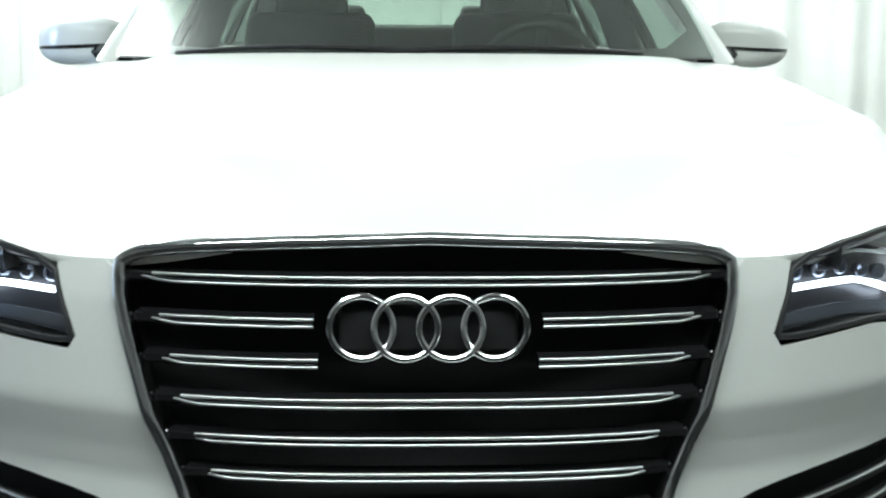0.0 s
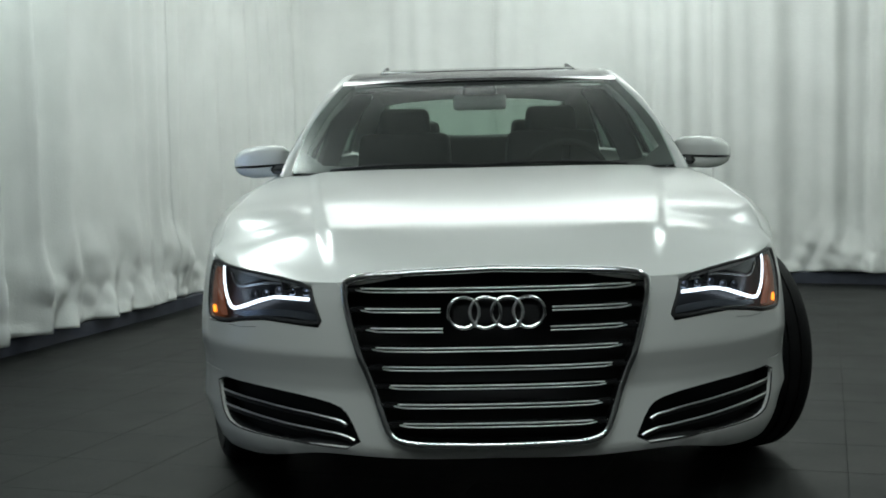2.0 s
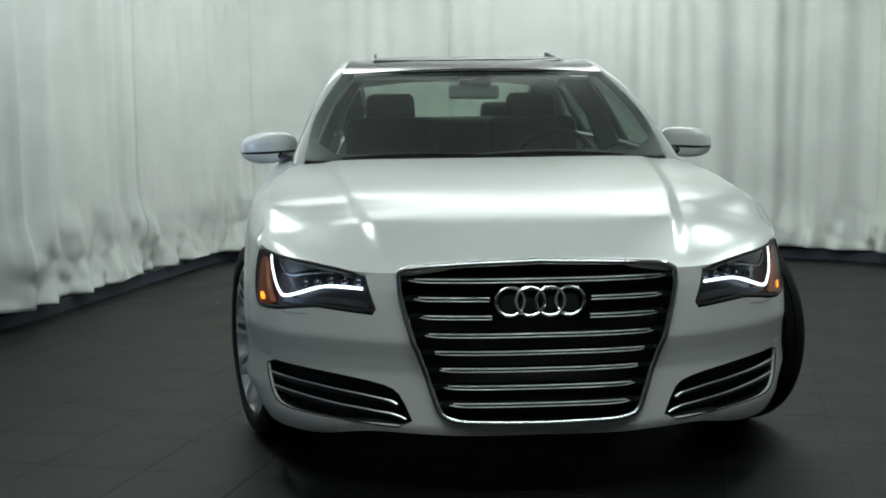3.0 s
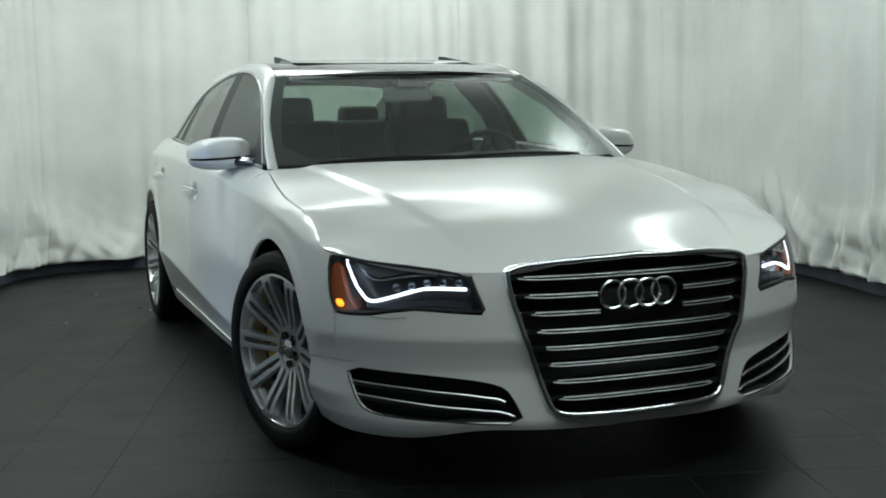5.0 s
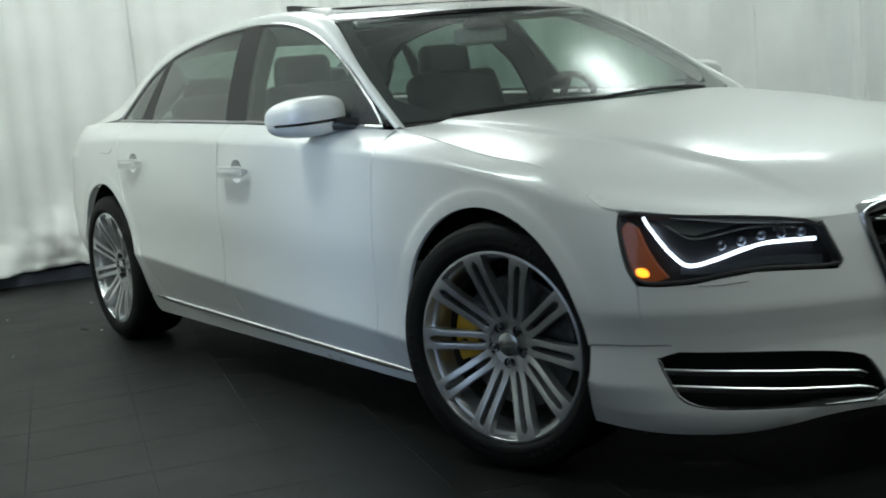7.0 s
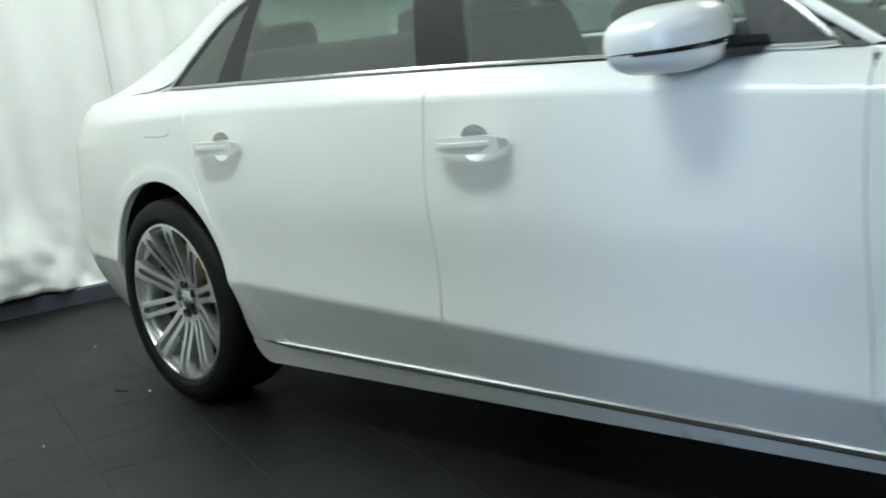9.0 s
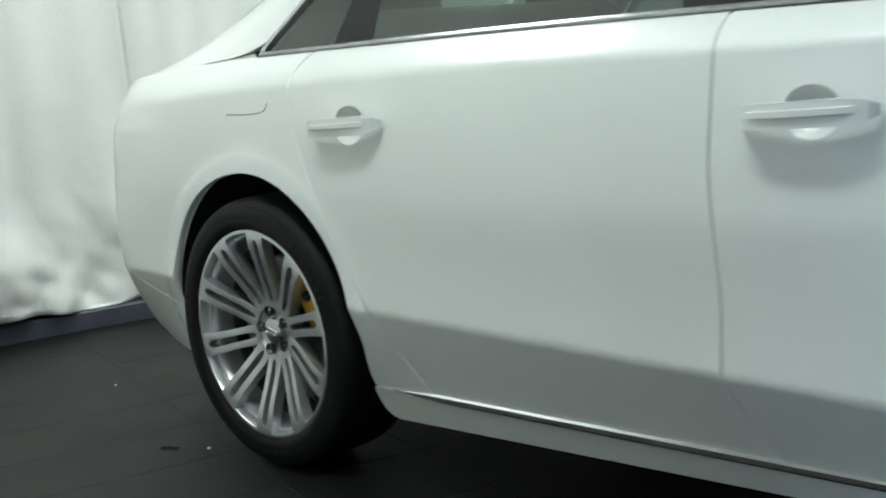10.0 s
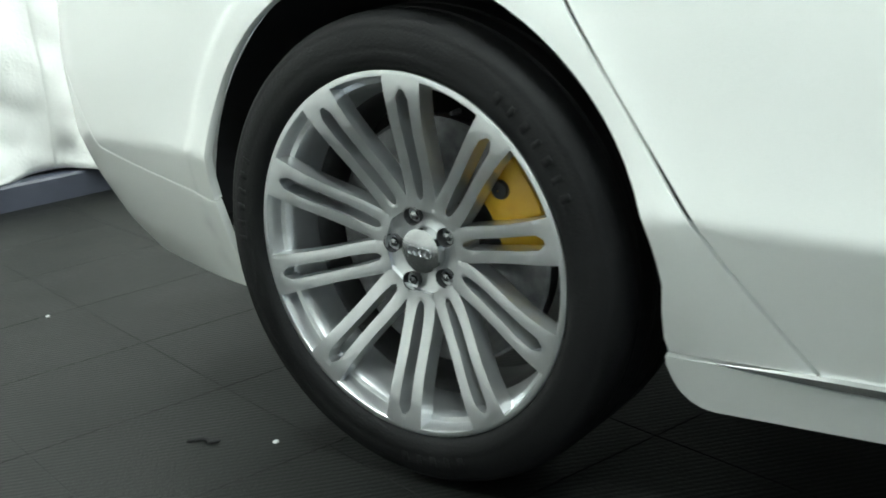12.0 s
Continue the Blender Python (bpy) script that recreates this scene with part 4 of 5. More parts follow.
def ribbon(line, w0, w1):
    """Closed strip loop of varying width about a line in the chart."""
    c = rounded(line, 2, False)
    t = np.gradient(c, axis=0)
    t /= np.linalg.norm(t, axis=1)[:, None]
    n = np.stack([-t[:, 1], t[:, 0]], 1)
    w = np.linspace(w0, w1, len(c))[:, None] / 2
    return np.concatenate([c + n * w, (c - n * w)[::-1]])


for flip in (True, False):
    s = -1 if flip else 1
    lamp = new("headlight", None)
    lamp.parent = car
    tagged(lamp, "lit headlight with a white LED strip and amber marker")
    lens = part("lens", chart_panel("lens", HL, lambda p: skin(p[:, 0], p[:, 1]), .03, depth=0, flip=flip, outset=-.001), LENS, lamp, "clear headlight lens")
    lens.visible_shadow = False
    part("housing", chart_panel("housing", grow(HL, .002), lambda p: skin_off(p, .055), .04, depth=-.052, flip=flip), LAMP_BOWL, lamp)
    edge = [Vector((s * q[0], q[1], q[2])) for q in skin_off(np.array(dense(grow(HL, -.003), .02)), .002)]
    part("bezel", sweep("bezel", edge, bar_section(.009, .008), closed=True, up=(s * .5, -.8, .1)), BLACK, lamp)
    part("led_strip", chart_panel("led_strip", ribbon(DRL, .0055, .0120), lambda p: skin_off(p, .018), .02, depth=.004, flip=flip), DAYLIGHT_LED, lamp, "glowing white LED strip")
    under = ribbon([(.90, .588), (.82, .586), (.713, .600), (.62, .598), (.54, .590)], .016, .022)
    part("chrome_blade", chart_panel("chrome_blade", under, lambda p: skin_off(p, .035), .03, depth=.012, flip=flip), REFLECTOR, lamp)
    eyebrow = ribbon([(.93, .706), (.90, .680), (.86, .664), (.78, .678), (.70, .688), (.60, .676)], .004, .005)
    part("chrome_line", chart_panel("chrome_line", eyebrow, lambda p: skin_off(p, .024), .03, depth=.01, flip=flip), SATIN, lamp)
    wing = [(.96, .722), (.76, .705), (.73, .700), (.86, .676), (.915, .690)]
    part("reflector_wing", chart_panel("reflector_wing", wing, lambda p: skin_off(p, .030), .03, depth=.01, flip=flip), material("wing_grey", (.22, .23, .23), .3, .5), lamp)
    for k in range(5):
        u, z = .585 + k * .052, .662 + (.004 if k < 3 else -.006 * (k - 2))
        q = skin_off(np.array([(u, z)]), .040)[0]
        led = part("projector", lathe("projector", [(.002, -.012), (.009, -.010), (.012, -.002), (.0125, .004), (.009, .004), (.007, -.004), (.002, -.006)], 20), REFLECTOR, lamp)
        led.matrix_local = Matrix.Translation((s * q[0], q[1], q[2])) @ pose(0, 0, 0, 0, 0, -70 if s > 0 else -110)
    marker = [(1.045, .655), (1.032, .600), (1.008, .569), (.962, .566), (.93, .575), (.965, .615), (.99, .66), (1.01, .70), (1.035, .715), (1.050, .70)]
    part("marker_lamp", chart_panel("marker_lamp", marker, lambda p: skin_off(p, .012), .03, depth=.02, flip=flip), AMBER, lamp, "amber corner marker")
    bulb = [(1.016, .600), (.985, .600), (.974, .578), (1.006, .577)]
    part("marker_bulb", chart_panel("marker_bulb", rounded(bulb, 1), lambda p: skin_off(p, .010), .02, depth=.01, flip=flip), AMBER_LIT, lamp, "lit amber bulb")
    q = [(.86, .553), (.80, .551), (.74, .556)]
    part("washer_flap", sweep("washer_flap", [Vector((s * p[0] * 1.0005, p[1] - .0012, p[2])) for p in skin(np.array([a for a, _ in q]), np.array([b for _, b in q]))], bar_section(.0011, .0011)), BLACK, lamp)

# door handles and fuel flap line
for s, doors in ((-1, 0), (1, 1)):
    for yy, zz, door in ((1.545, .838, FRONT_DOORS[doors]), (2.69, .868, REAR_DOORS[doors])):
        b = np.array(skin(u_of_y(yy), zz)) * (s, 1, 1)
        h = part("door_handle", sweep("door_handle", [Vector((b[0] + s * (.010 + .030 * math.sin(math.pi * k / 18) ** .3), yy - .118 + .236 * k / 18, zz)) for k in range(19)],
                                      [(-.010, -.021), (.008, -.022), (.013, -.013), (.014, .010), (.008, .021), (-.010, .021)], scale=lambda t: .35 + .65 * min(1, 7 * min(t, 1 - t)) ** .5), PAINT, door, "white door handle")
        part("handle_trim", sweep("handle_trim", [Vector((b[0] + s * (.024 + .030 * math.sin(math.pi * k / 12) ** .35), yy - .105 + .21 * k / 12, zz + .003)) for k in range(13)], bar_section(.004, .012)), PAINT, h)
        cup = lathe("handle_cup", [(.001, -.026), (.016, -.025), (.031, -.020), (.042, -.011), (.0495, -.001), (.052, .0005)], 28, None)
        c = part("handle_cup", cup, PAINT, door, "scooped handle cup")
        c.matrix_local = Matrix.Translation((b[0], yy, zz + .0)) @ pose(0, 0, 0, 0, 0, 0 if s > 0 else 180) @ Matrix.Diagonal((1, 1.0, .86, 1))
    flap = [(3.01, .936), (3.02, .914), (3.10, .912), (3.19, .917)]
    part("fuel_flap_seam", sweep("fuel_flap_seam", [Vector((s * (skin(u_of_y(y), z)[0] - .0002), y, z)) for y, z in rounded(flap, 2, False)], bar_section(.002, .002)), BLACK, car)

# door mirrors
def blob(name, rx, ry, rz, power, cut=None, n=32, m=20):
    verts, faces = [], []
    def sp(v, e):
        return math.copysign(abs(v) ** e, v)
    for i in range(m + 1):
        a = -math.pi / 2 + math.pi * i / m
        for j in range(n):
            b = 2 * math.pi * j / n
            verts.append((rx * sp(math.cos(a), power) * sp(math.cos(b), power), ry * sp(math.cos(a), power) * sp(math.sin(b), power), rz * sp(math.sin(a), power)))
    for i in range(m):
        for j in range(n):
            faces.append((i * n + j, i * n + (j + 1) % n, (i + 1) * n + (j + 1) % n, (i + 1) * n + j))
    mesh = raw(name, verts, faces, None)
    if cut:
        bm = bmesh.new()
        bm.from_mesh(mesh)
        bmesh.ops.remove_doubles(bm, verts=bm.verts[:], dist=1e-6)
        for co, no in cut:
            r = bmesh.ops.bisect_plane(bm, geom=bm.verts[:] + bm.edges[:] + bm.faces[:], plane_co=co, plane_no=no, clear_outer=True)
            ed = [e for e in r["geom_cut"] if isinstance(e, bmesh.types.BMEdge)]
            if ed:
                bmesh.ops.holes_fill(bm, edges=ed)
        bm.to_mesh(mesh)
        bm.free()
        shade(mesh, 45)
    return mesh


for s in (-1, 1):
    mir = new("side_mirror", None)
    mir.parent = car
    at = Matrix.Translation((s * .930, .965, 1.016)) @ pose(0, 0, 0, 0, 0, -s * 12)
    def bend(mesh):
        for v in mesh.vertices:
            k = v.co.x * s / .118
            v.co.z *= 1.0 - .16 * max(k, 0) ** 2
            v.co.y += .03 * max(k, 0) ** 2 + (.0 if v.co.y > 0 else -.02 * (1 - k * .5))
            v.co.z += .006 * (1 - k)
        return mesh
    shell = part("mirror_cap", bend(blob("mirror_cap", .118, .090, .068, .64, [((0, 0, -.012), (0, 0, -1)), ((0, .060, 0), (0, 1, 0))])), PAINT, mir)
    shell.matrix_local = at
    lowcap = part("mirror_base", bend(blob("mirror_base", .116, .088, .066, .64, [((0, 0, -.0155), (0, 0, 1)), ((0, .060, 0), (0, 1, 0))])), PAINT, mir)
    lowcap.matrix_local = at
    slot = part("turn_signal", bend(blob("turn_signal", .1185, .0905, .069, .64, [((0, 0, -.022), (0, 0, -1)), ((0, 0, -.0125), (0, 0, 1)), ((0, .0, 0), (0, 1, 0))])), BLACK_GLOSS, mir, "dark turn signal slot")
    slot.matrix_local = at
    glass = part("mirror_pane", box_bm(0, .064, .004, .17, .004, .10, .0015), MIRROR, mir, "mirror glass")
    glass.matrix_local = at
    arm = [Vector((s * .79, .84, .986)), Vector((s * .83, .87, .990)), Vector((s * .865, .91, .992)), Vector((s * .90, .94, .994))]
    part("mirror_arm", sweep("mirror_arm", arm, bar_section(.085, .038, .4), up=(0, 0, 1)), BLACK_GLOSS, mir, "black mirror arm")
    sail = [(.672, .974), (.86, float(belt_z(.86)) + .012), (.885, 1.10), (.84, 1.088), (.75, 1.034)]
    part("mirror_sail", chart_panel("mirror_sail", sail, lift_side, .03, depth=.01, flip=s < 0, outset=.006), BLACK, mir)

# ---- wheels ----
def build_wheel(name, label):
    wheel = new(name, None)
    tyre = [(.258, -.105), (.262, -.118), (.275, -.130), (.300, -.1345), (.325, -.131), (.342, -.120), (.3495, -.104), (.352, -.085), (.352, -.078), (.345, -.0775), (.345, -.070), (.352, -.0695), (.3525, -.035), (.345, -.0345), (.345, -.026), (.3525, -.0255),
            (.3525, .0255), (.345, .026), (.345, .0345), (.3525, .035), (.352, .0695), (.345, .070), (.345, .0775), (.352, .078), (.352, .085), (.3495, .104), (.342, .120), (.333, .1275), (.331, .1275), (.328, .1300), (.305, .1350), (.302, .1342), (.299, .1355), (.285, .1330), (.278, .128), (.270, .118), (.262, .105)]
    ty = part("tyre", lathe("tyre", tyre, 96, 50), RUBBER, wheel, "black low-profile tyre")
    for a0, count in ((.55, 7), (2.75, 5), (4.6, 6)):
        for k in range(count):
            a = a0 + k * .085
            c = box_bm(.1346, 0, .308, .0016, .008 if k % 2 else .011, .016, .0004, 1)
            bmesh.ops.rotate(c, verts=c.verts[:], cent=(0, 0, 0), matrix=Matrix.Rotation(-a, 3, "X"))
            part("sidewall_mark", c, RUBBER, ty)
    lip = [(.262, .112), (.268, .119), (.267, .1235), (.263, .1250), (.2590, .1245), (.2570, .1215), (.2560, .106), (.2540, .0985), (.2470, .0965), (.2435, .091), (.2405, .078), (.2365, .052), (.233, .036)]
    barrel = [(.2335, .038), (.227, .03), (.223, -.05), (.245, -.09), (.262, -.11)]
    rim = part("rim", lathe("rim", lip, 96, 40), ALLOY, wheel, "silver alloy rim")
    part("barrel", lathe("barrel", barrel, 96, 40), BARREL, rim, "inner wheel barrel, coloured dark to stand for shade")
    # ten double spokes, each one casting with a long slot
    def face_x(r):
        return .078 + .047 * smooth(.05, .262, r)

    half_w = Spline((.045, .07, .10, .15, .20, .245, .26), (.019, .0245, .0262, .0262, .0280, .0312, .0325))
    slot_w = Spline((.078, .095, .15, .20, .238), (.0050, .0074, .0090, .0102, .0104))
    rs, rh = np.linspace(.062, .2610, 26), np.linspace(.082, .230, 20)
    outer = [(float(half_w(q)), q) for q in rs] + [(-float(half_w(q)), q) for q in rs[::-1]]
    slot = ([(float(slot_w(q)), q) for q in rh] + [(.0066, .238), (.0028, .243), (-.0028, .243), (-.0066, .238)]
            + [(-float(slot_w(q)), q) for q in rh[::-1]] + [(-.0018, .077), (.0018, .077)])
    ol, sl = np.array(outer), np.array(slot)
    rims = [(lp[i], lp[(i + 1) % len(lp)]) for lp in (ol, sl) for i in range(len(lp)) if not (lp is ol and i in (25, 51))]

    def lift_spoke(p):
        d = clearance(p, rims)
        x = face_x(p[:, 1]) - .0014 * (1 - smooth(.0, .0028, d))
        return np.stack([x, p[:, 0], p[:, 1]], 1)

    spoke_mesh = chart_panel("spoke", outer, lift_spoke, .0045, [slot], depth=.030, crisp=True)
    for k in range(10):
        sp = part("spoke", spoke_mesh, ALLOY, wheel)
        sp.matrix_local = pose(0, 0, 0, 36 * k + 1, 0, 0)
    hub = part("hub", lathe("hub", [(.001, .068), (.031, .068), (.034, .066), (.040, .066), (.050, .069), (.064, .071), (.070, .068), (.071, .05), (.07, .03), (.06, .0)], 60, 30), ALLOY, wheel)
    part("centre_cap", lathe("centre_cap", [(.001, .083), (.026, .0825), (.033, .080), (.035, .066)], 40, 40), SATIN, hub, "grey centre cap with ring mark")
    for k in range(4):
        pts = [Vector((.0835, (k - 1.5) * .0095 + .0065 * math.cos(a), .0065 * math.sin(a))) for a in np.linspace(0, 2 * math.pi, 21)[:-1]]
        part("cap_ring", sweep("cap_ring", pts, ring_section(.0011, 6), closed=True, up=(1, 0, 0)), CHROME, hub)
    for k in range(5):
        a = 2 * math.pi * k / 5 + .62
        pocket = part("lug_pocket", lathe("lug_pocket", [(.001, .0660), (.0120, .0665), (.0138, .078), (.0142, .0805)], 24), BLACK, hub)
        pocket.matrix_local = Matrix.Translation((0, .0525 * math.cos(a), .0525 * math.sin(a)))
        nut = part("lug_bolt", lathe("lug_bolt", [(.001, .076), (.0065, .0755), (.008, .073), (.008, .062)], 6, 20), SATIN, hub)
        nut.matrix_local = Matrix.Translation((0, .0525 * math.cos(a), .0525 * math.sin(a)))
    valve = part("valve", lathe("valve", [(.001, .02), (.003, .019), (.004, .0)], 10), BLACK, wheel)
    valve.matrix_local = Matrix.Translation((.075, .06, .215))
    for piece in wheel.children:
        if piece != ty:
            piece.matrix_basis = Matrix.Diagonal((1, 1.018, 1.018, 1)) @ piece.matrix_basis
    return wheel


def brake(parent, s, front):
    part("brake_disc", lathe("brake_disc", [(.06, .030), (.185, .030), (.19, .027), (.19, .003), (.185, .0), (.06, .0)], 64, 30), DISC, parent, "steel brake disc")
    cal = bmesh.new()
    prof = [(.125, -.03), (.125, .052), (.150, .060), (.185, .060), (.205, .050), (.213, .0), (.210, -.03)]
    a0, a1 = (-.42, .42)
    rows = []
    for a in np.linspace(a0, a1, 14):
        k = 1 - .12 * abs(a / a1) ** 4
        rows.append([cal.verts.new((x * k, r * math.cos(a), r * math.sin(a))) for r, x in prof])
    for p, q in zip(rows[:-1], rows[1:]):
        for j in range(len(prof)):
            cal.faces.new((p[j], p[(j + 1) % len(prof)], q[(j + 1) % len(prof)], q[j]))
    cal.faces.new(rows[0]), cal.faces.new(rows[-1][::-1])
    bmesh.ops.recalc_face_normals(cal, faces=cal.faces[:])
    ang = (math.pi - .45) if front != "front" else .1
    bmesh.ops.rotate(cal, verts=cal.verts[:], cent=(0, 0, 0), matrix=Matrix.Rotation(ang, 3, "X"))
    me = bpy.data.meshes.new("caliper")
    cal.to_mesh(me)
    cal.free()
    c = part("caliper", shade(me, 35), YELLOW, parent, "yellow brake caliper")
    for da in (-.16,):
        a = ang + da
        b = part("caliper_bolt", lathe("caliper_bolt", [(.001, .068), (.012, .066), (.015, .058), (.015, .05)], 16), BLACK, c)
        b.matrix_local = Matrix.Translation((0, .168 * math.cos(a), .168 * math.sin(a)))


STEER = 17
first = build_wheel("wheel", "")
first.parent = car
WHEELS = [(-1, 3.122, 0), (1, 3.122, 0), (-1, 0, STEER), (1, 0, STEER)]
for k, (s, wy, st) in enumerate(WHEELS):
    m = Matrix.Translation((s * .8175, wy, .3535)) @ pose(0, 0, 0, 0, 0, st) @ pose(0, 0, 0, 0, 0, 0 if s > 0 else 180) @ pose(0, 0, 0, (-8, 6, 14, 3)[k], 0, 0)
    ob = first if k == 0 else copy_thing(first, m)
    ob.matrix_basis = m
    tagged(ob, "ten-spoke silver alloy wheel with low-profile black tyre")
    br = new("brake", None)
    br.parent = car
    br.matrix_basis = Matrix.Translation((s * .8175, wy, .3535)) @ pose(0, 0, 0, 0, 0, st) @ Matrix.Diagonal((s, 1, 1, 1))
    brake(br, s, "front" if wy == 0 else "rear")

# wheel wells, underbody, cabin shell
for s in (-1, 1):
    for cy, cz, r in ARCHES:
        prof = [(r + .012, .89), (r + .012, .50), (.05, .50)]
        verts, faces = [], []
        n = 30
        for i in range(n + 1):
            a = .03 + (math.pi - .06) * i / n
            verts += [(s * x, cy + q * math.cos(a), cz + q * math.sin(a)) for q, x in prof]
        for i in range(n):
            for j in range(2):
                faces.append((i * 3 + j, i * 3 + j + 1, (i + 1) * 3 + j + 1, (i + 1) * 3 + j))
        part("wheel_well", raw("wheel_well", verts, faces, 40), DARK, car)
part("underbody", box_bm(0, 1.75, .235, 1.0, 4.5, .04, .01), DARK, car)
part("floor_pan", box_bm(0, 1.56, .24, 1.72, 2.28, .05, .01), DARK, car)
part("firewall", box_bm(0, .55, .60, 1.5, .03, .70, .005), DARK, car)
part("radiator_pack", box_bm(0, -.70, .45, 1.0, .06, .5, .01), DARK, car)

# cabin
dash = [(0.60, .90), (.66, .965), (.80, .985), (1.00, .985), (1.10, .95), (1.14, .86), (1.12, .70), (.9, .6), (.6, .6)]
verts, faces = [], []
for x in (-.74, -.6, -.3, 0, .25, .38, .5, .6, .74):
    k = .012 if .25 <= x <= .5 else 0
    verts += [(x, y + .05 * (x / .74) ** 2, z + (k if z > .9 else 0)) for y, z in dash]
m = len(dash)
for i in range(8):
    for j in range(m):
        faces.append((i * m + j, i * m + (j + 1) % m, (i + 1) * m + (j + 1) % m, (i + 1) * m + j))
part("dashboard", raw("dashboard", verts, faces, 40), TRIM_DARK, car, "dark dashboard")
wheel_at = Matrix.Translation((.37, 1.20, .915)) @ pose(0, 0, 0, -62, 0, 0)
sw = new("steering_wheel", None)
sw.parent = car
sw.matrix_basis = wheel_at
part("wheel_rim", sweep("wheel_rim", [(.187 * math.cos(a), .187 * math.sin(a), 0) for a in np.linspace(0, 2 * math.pi, 41)[:-1]], ring_section(.0145, 10), closed=True), LEATHER, sw)
part("airbag_cover", box_bm(0, -.01, .02, .16, .13, .05, .03, 3), TRIM_DARK, sw)
for a in (0, math.pi, -math.pi / 2):
    part("wheel_spoke", sweep("wheel_spoke", [(.06 * math.cos(a), .06 * math.sin(a), .01), (.18 * math.cos(a), .18 * math.sin(a), 0)], bar_section(.035, .018)), SATIN, sw)


def seat(name, x, y, wide, rear=False):
    st = new(name, None)
    st.parent = car
    st.matrix_basis = Matrix.Translation((x, y, 0))
    part("cushion", box_bm(0, -.28, .50, wide, .54, .17, .05, 4), LEATHER, st)
    b = box_bm(0, 0, .33, wide * .96, .17, .68, .06, 4, .88)
    bmesh.ops.rotate(b, verts=b.verts[:], cent=(0, 0, 0), matrix=Matrix.Rotation(radians(-18), 3, "X"))
    bmesh.ops.translate(b, verts=b.verts[:], vec=(0, -.02, .50))
    part("backrest", b, LEATHER, st)
    for hx in ((0,) if not rear else (-.34, .34)):
        h = box_bm(hx, .22 if not rear else .20, 1.185 if not rear else 1.15, .27, .10, .17, .045, 4, .92)
        part("headrest", h, LEATHER, st)
        for k in (-.05, .05):
            part("headrest_post", sweep("headrest_post", [(hx + k, .195, 1.03), (hx + k, .215, 1.13)], ring_section(.006, 8)), SATIN, st)
    return st


seat("front_seat", -.37, 1.78, .54)
seat("front_seat", .37, 1.78, .54)
seat("rear_bench", 0, 2.90, 1.28, True)
part("parcel_shelf", box_bm(0, 3.35, .98, 1.2, .55, .04, .01), TRIM_DARK, car)
part("centre_console", box_bm(0, 1.45, .58, .22, .9, .25, .03, 3), TRIM_DARK, car)
for s in (-1, 1):
    part("door_card", box_bm(s * .80, 1.7, .70, .05, 2.1, .52, .02), TRIM_DARK, car)
    part("b_pillar_trim", sweep("b_pillar_trim", [(s * .75, 1.76, .98), (s * .68, 1.81, 1.18), (s * .56, 1.90, 1.36)], bar_section(.04, .11)), TRIM_DARK, car)
    part("c_pillar_trim", sweep("c_pillar_trim", [(s * .62, 3.36, 1.02), (s * .58, 3.22, 1.13), (s * .51, 3.02, 1.27)], bar_section(.03, .16)), TRIM_DARK, car)
    part("a_pillar_trim", sweep("a_pillar_trim", [(s * .735, .74, 1.02), (s * .655, 1.05, 1.21), (s * .565, 1.32, 1.335)], bar_section(.03, .04)), HEADLINER, car)
mirror = new("rear_view_mirror", None)
mirror.parent = car
part("mirror_housing", box_bm(-.0, 1.19, 1.262, .235, .05, .068, .022, 3), HEADLINER, mirror, "pale grey mirror shell")
part("mirror_face", box_bm(0, 1.218, 1.262, .20, .004, .05, .001), MIRROR, mirror)
part("sensor_housing", box_bm(0, 1.165, 1.318, .16, .09, .055, .02, 3, .8), BLACK, mirror)
part("mirror_stem", sweep("mirror_stem", [(0, 1.17, 1.31), (0, 1.19, 1.27)], ring_section(.012, 8)), BLACK, mirror)

# ---- small marks on the floor ----
scr = rounded([(-1.000, 3.592, .0), (-.984, 3.580, .0), (-.978, 3.560, .0), (-.988, 3.556, .0), (-.972, 3.540, .0)], 2, False)
tagged(part("wire_scrap", sweep("wire_scrap", [(x, y, .002) for x, y, _ in scr], ring_section(.0026, 6)), DARK), "short bent black wire scrap lying on the floor", "scrap")
for x, y, r in ((-.935, 3.444, .006), (-.66, 4.45, .005), (-1.18, 4.35, .004), (-1.45, 3.2, .004)):
    me = blob("grit", r, r * .8, r * .5, .9, None, 8, 6)
    g = part("grit", me, PAPER)
    g.location = (x, y, r * .45)
    tagged(g, "pale crumb of grit on the dark floor", "grit", "crumbs on the floor")

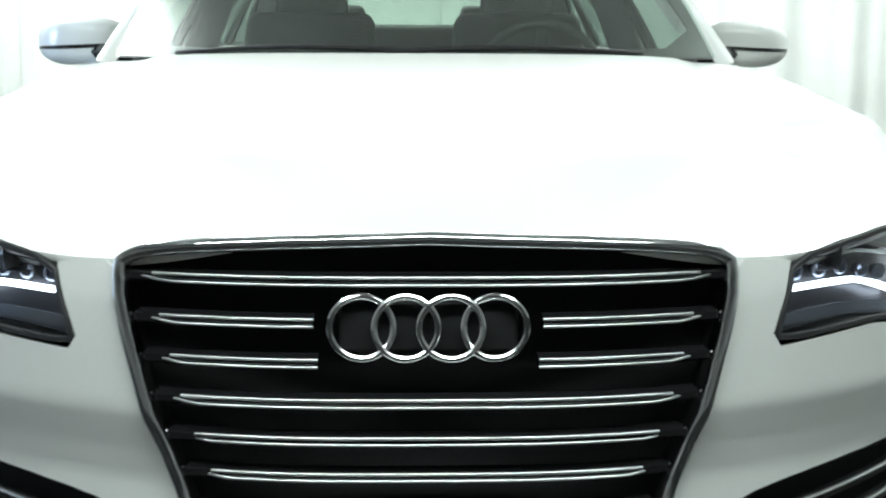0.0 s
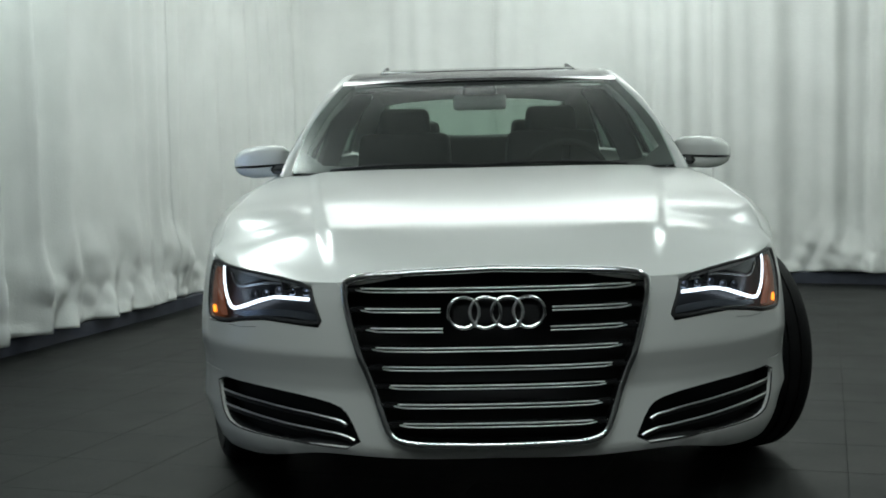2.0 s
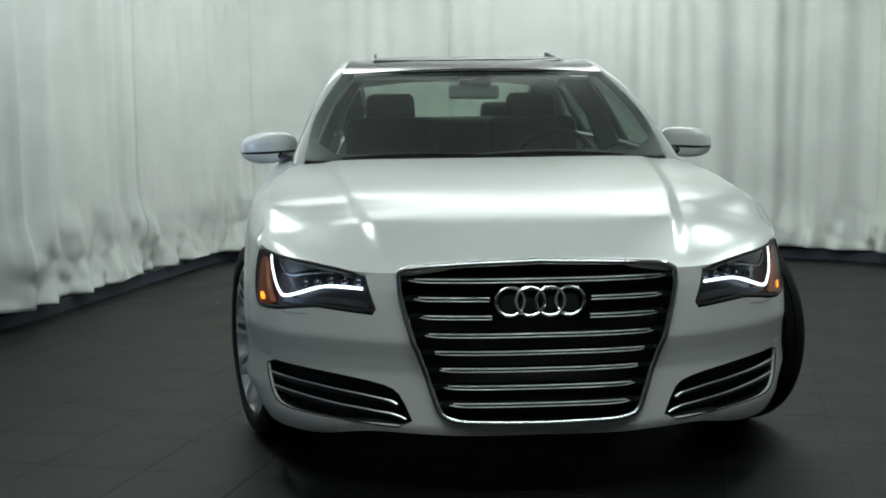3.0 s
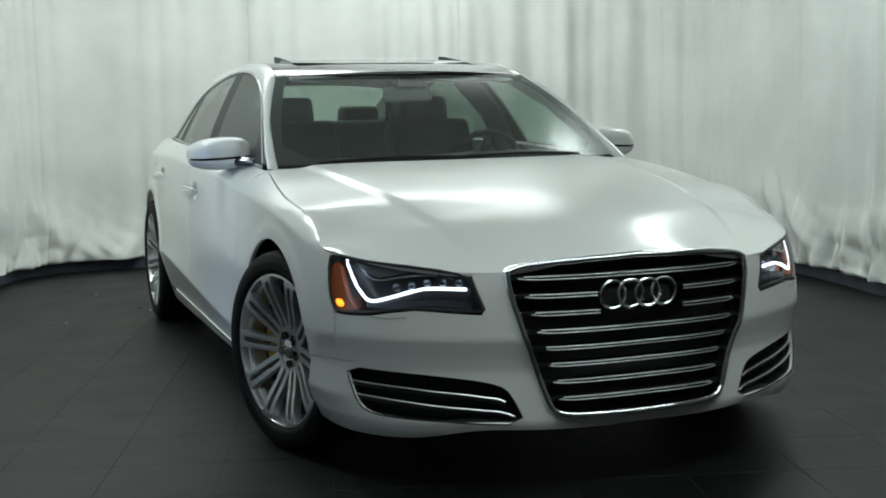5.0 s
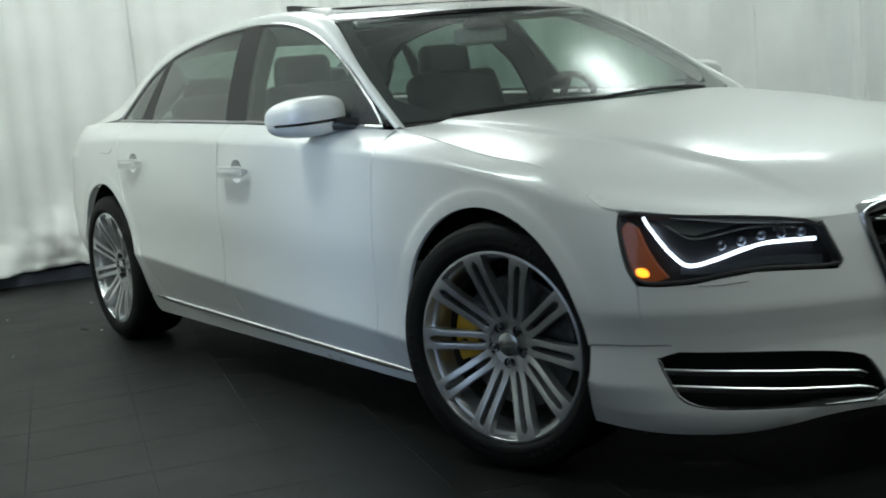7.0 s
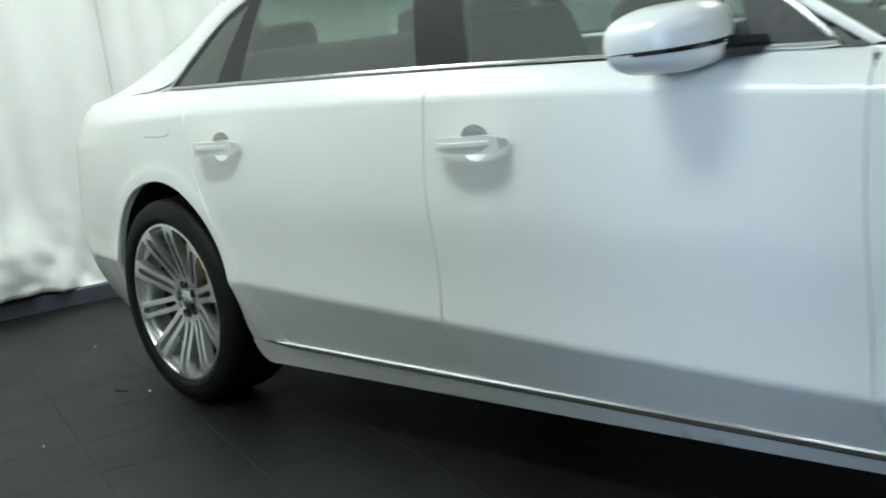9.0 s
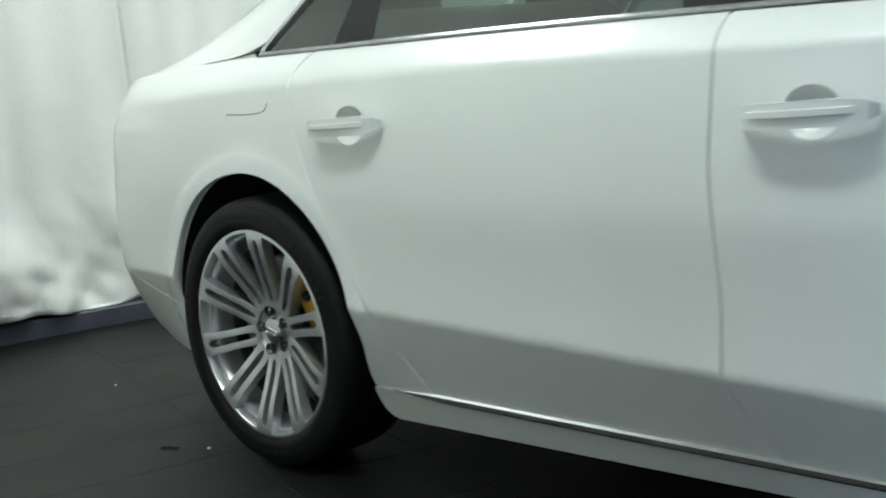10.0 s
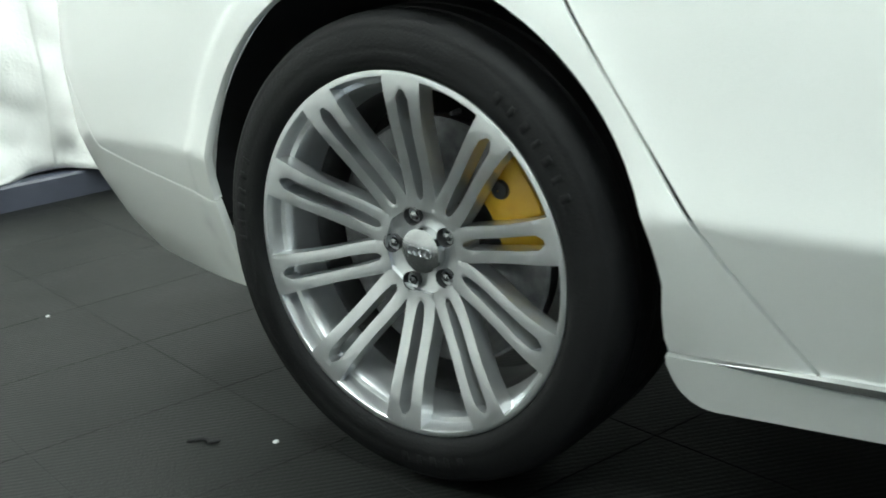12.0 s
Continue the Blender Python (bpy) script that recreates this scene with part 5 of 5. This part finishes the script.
# ---- floor tiles ----
TILE, TURN_TILES = .376, radians(-16.6)
tile_bm = bmesh.new()
h = TILE / 2 - .0006
lowv = [tile_bm.verts.new((x * h, y * h, -.01)) for x, y in ((-1, -1), (1, -1), (1, 1), (-1, 1))]
midv = [tile_bm.verts.new((x * h, y * h, -.0012)) for x, y in ((-1, -1), (1, -1), (1, 1), (-1, 1))]
topv = [tile_bm.verts.new((x * (h - .0008), y * (h - .0008), 0)) for x, y in ((-1, -1), (1, -1), (1, 1), (-1, 1))]
for a, b in ((lowv, midv), (midv, topv)):
    for i in range(4):
        tile_bm.faces.new((a[i], a[(i + 1) % 4], b[(i + 1) % 4], b[i]))
tile_bm.faces.new(topv)
tile_mesh = bpy.data.meshes.new("floor_tile")
tile_bm.to_mesh(tile_mesh)
tile_bm.free()
tile_mesh.materials.append(FLOOR_MAT)
ca, sa = math.cos(TURN_TILES), math.sin(TURN_TILES)
near, far = [], []
for i in range(-30, 31):
    for j in range(-36, 31):
        a, b = (i + .5) * TILE + .056, (j + .5) * TILE - .05
        x, y = a * ca - b * sa, a * sa + b * ca
        if -4.2 < x < 4.1 and -7.4 < y < 6.0:
            d = math.hypot(max(-2.3 - x, 0, x + .9), max(-.2 - y, 0, y - 5.0))
            (near if d < 1.25 else far).append((x, y))
for x, y in near[:300]:
    t = part("floor_tile", tile_mesh, None, floor)
    t.matrix_basis = Matrix.Translation((x, y, .0)) @ pose(0, 0, 0, 0, 0, math.degrees(TURN_TILES))
verts, faces = [], []
base_v = [tuple(v.co) for v in tile_mesh.vertices]
base_f = [tuple(p.vertices) for p in tile_mesh.polygons]
for x, y in near[300:] + far:
    k = len(verts)
    verts += [(x + vx * ca - vy * sa, y + vx * sa + vy * ca, vz) for vx, vy, vz in base_v]
    faces += [tuple(k + i for i in f) for f in base_f]
mesh = bpy.data.meshes.new("floor_tiles")
mesh.from_pydata(verts, [], faces)
tagged(part("floor_tiles", mesh, FLOOR_MAT, floor), kind="stuff")
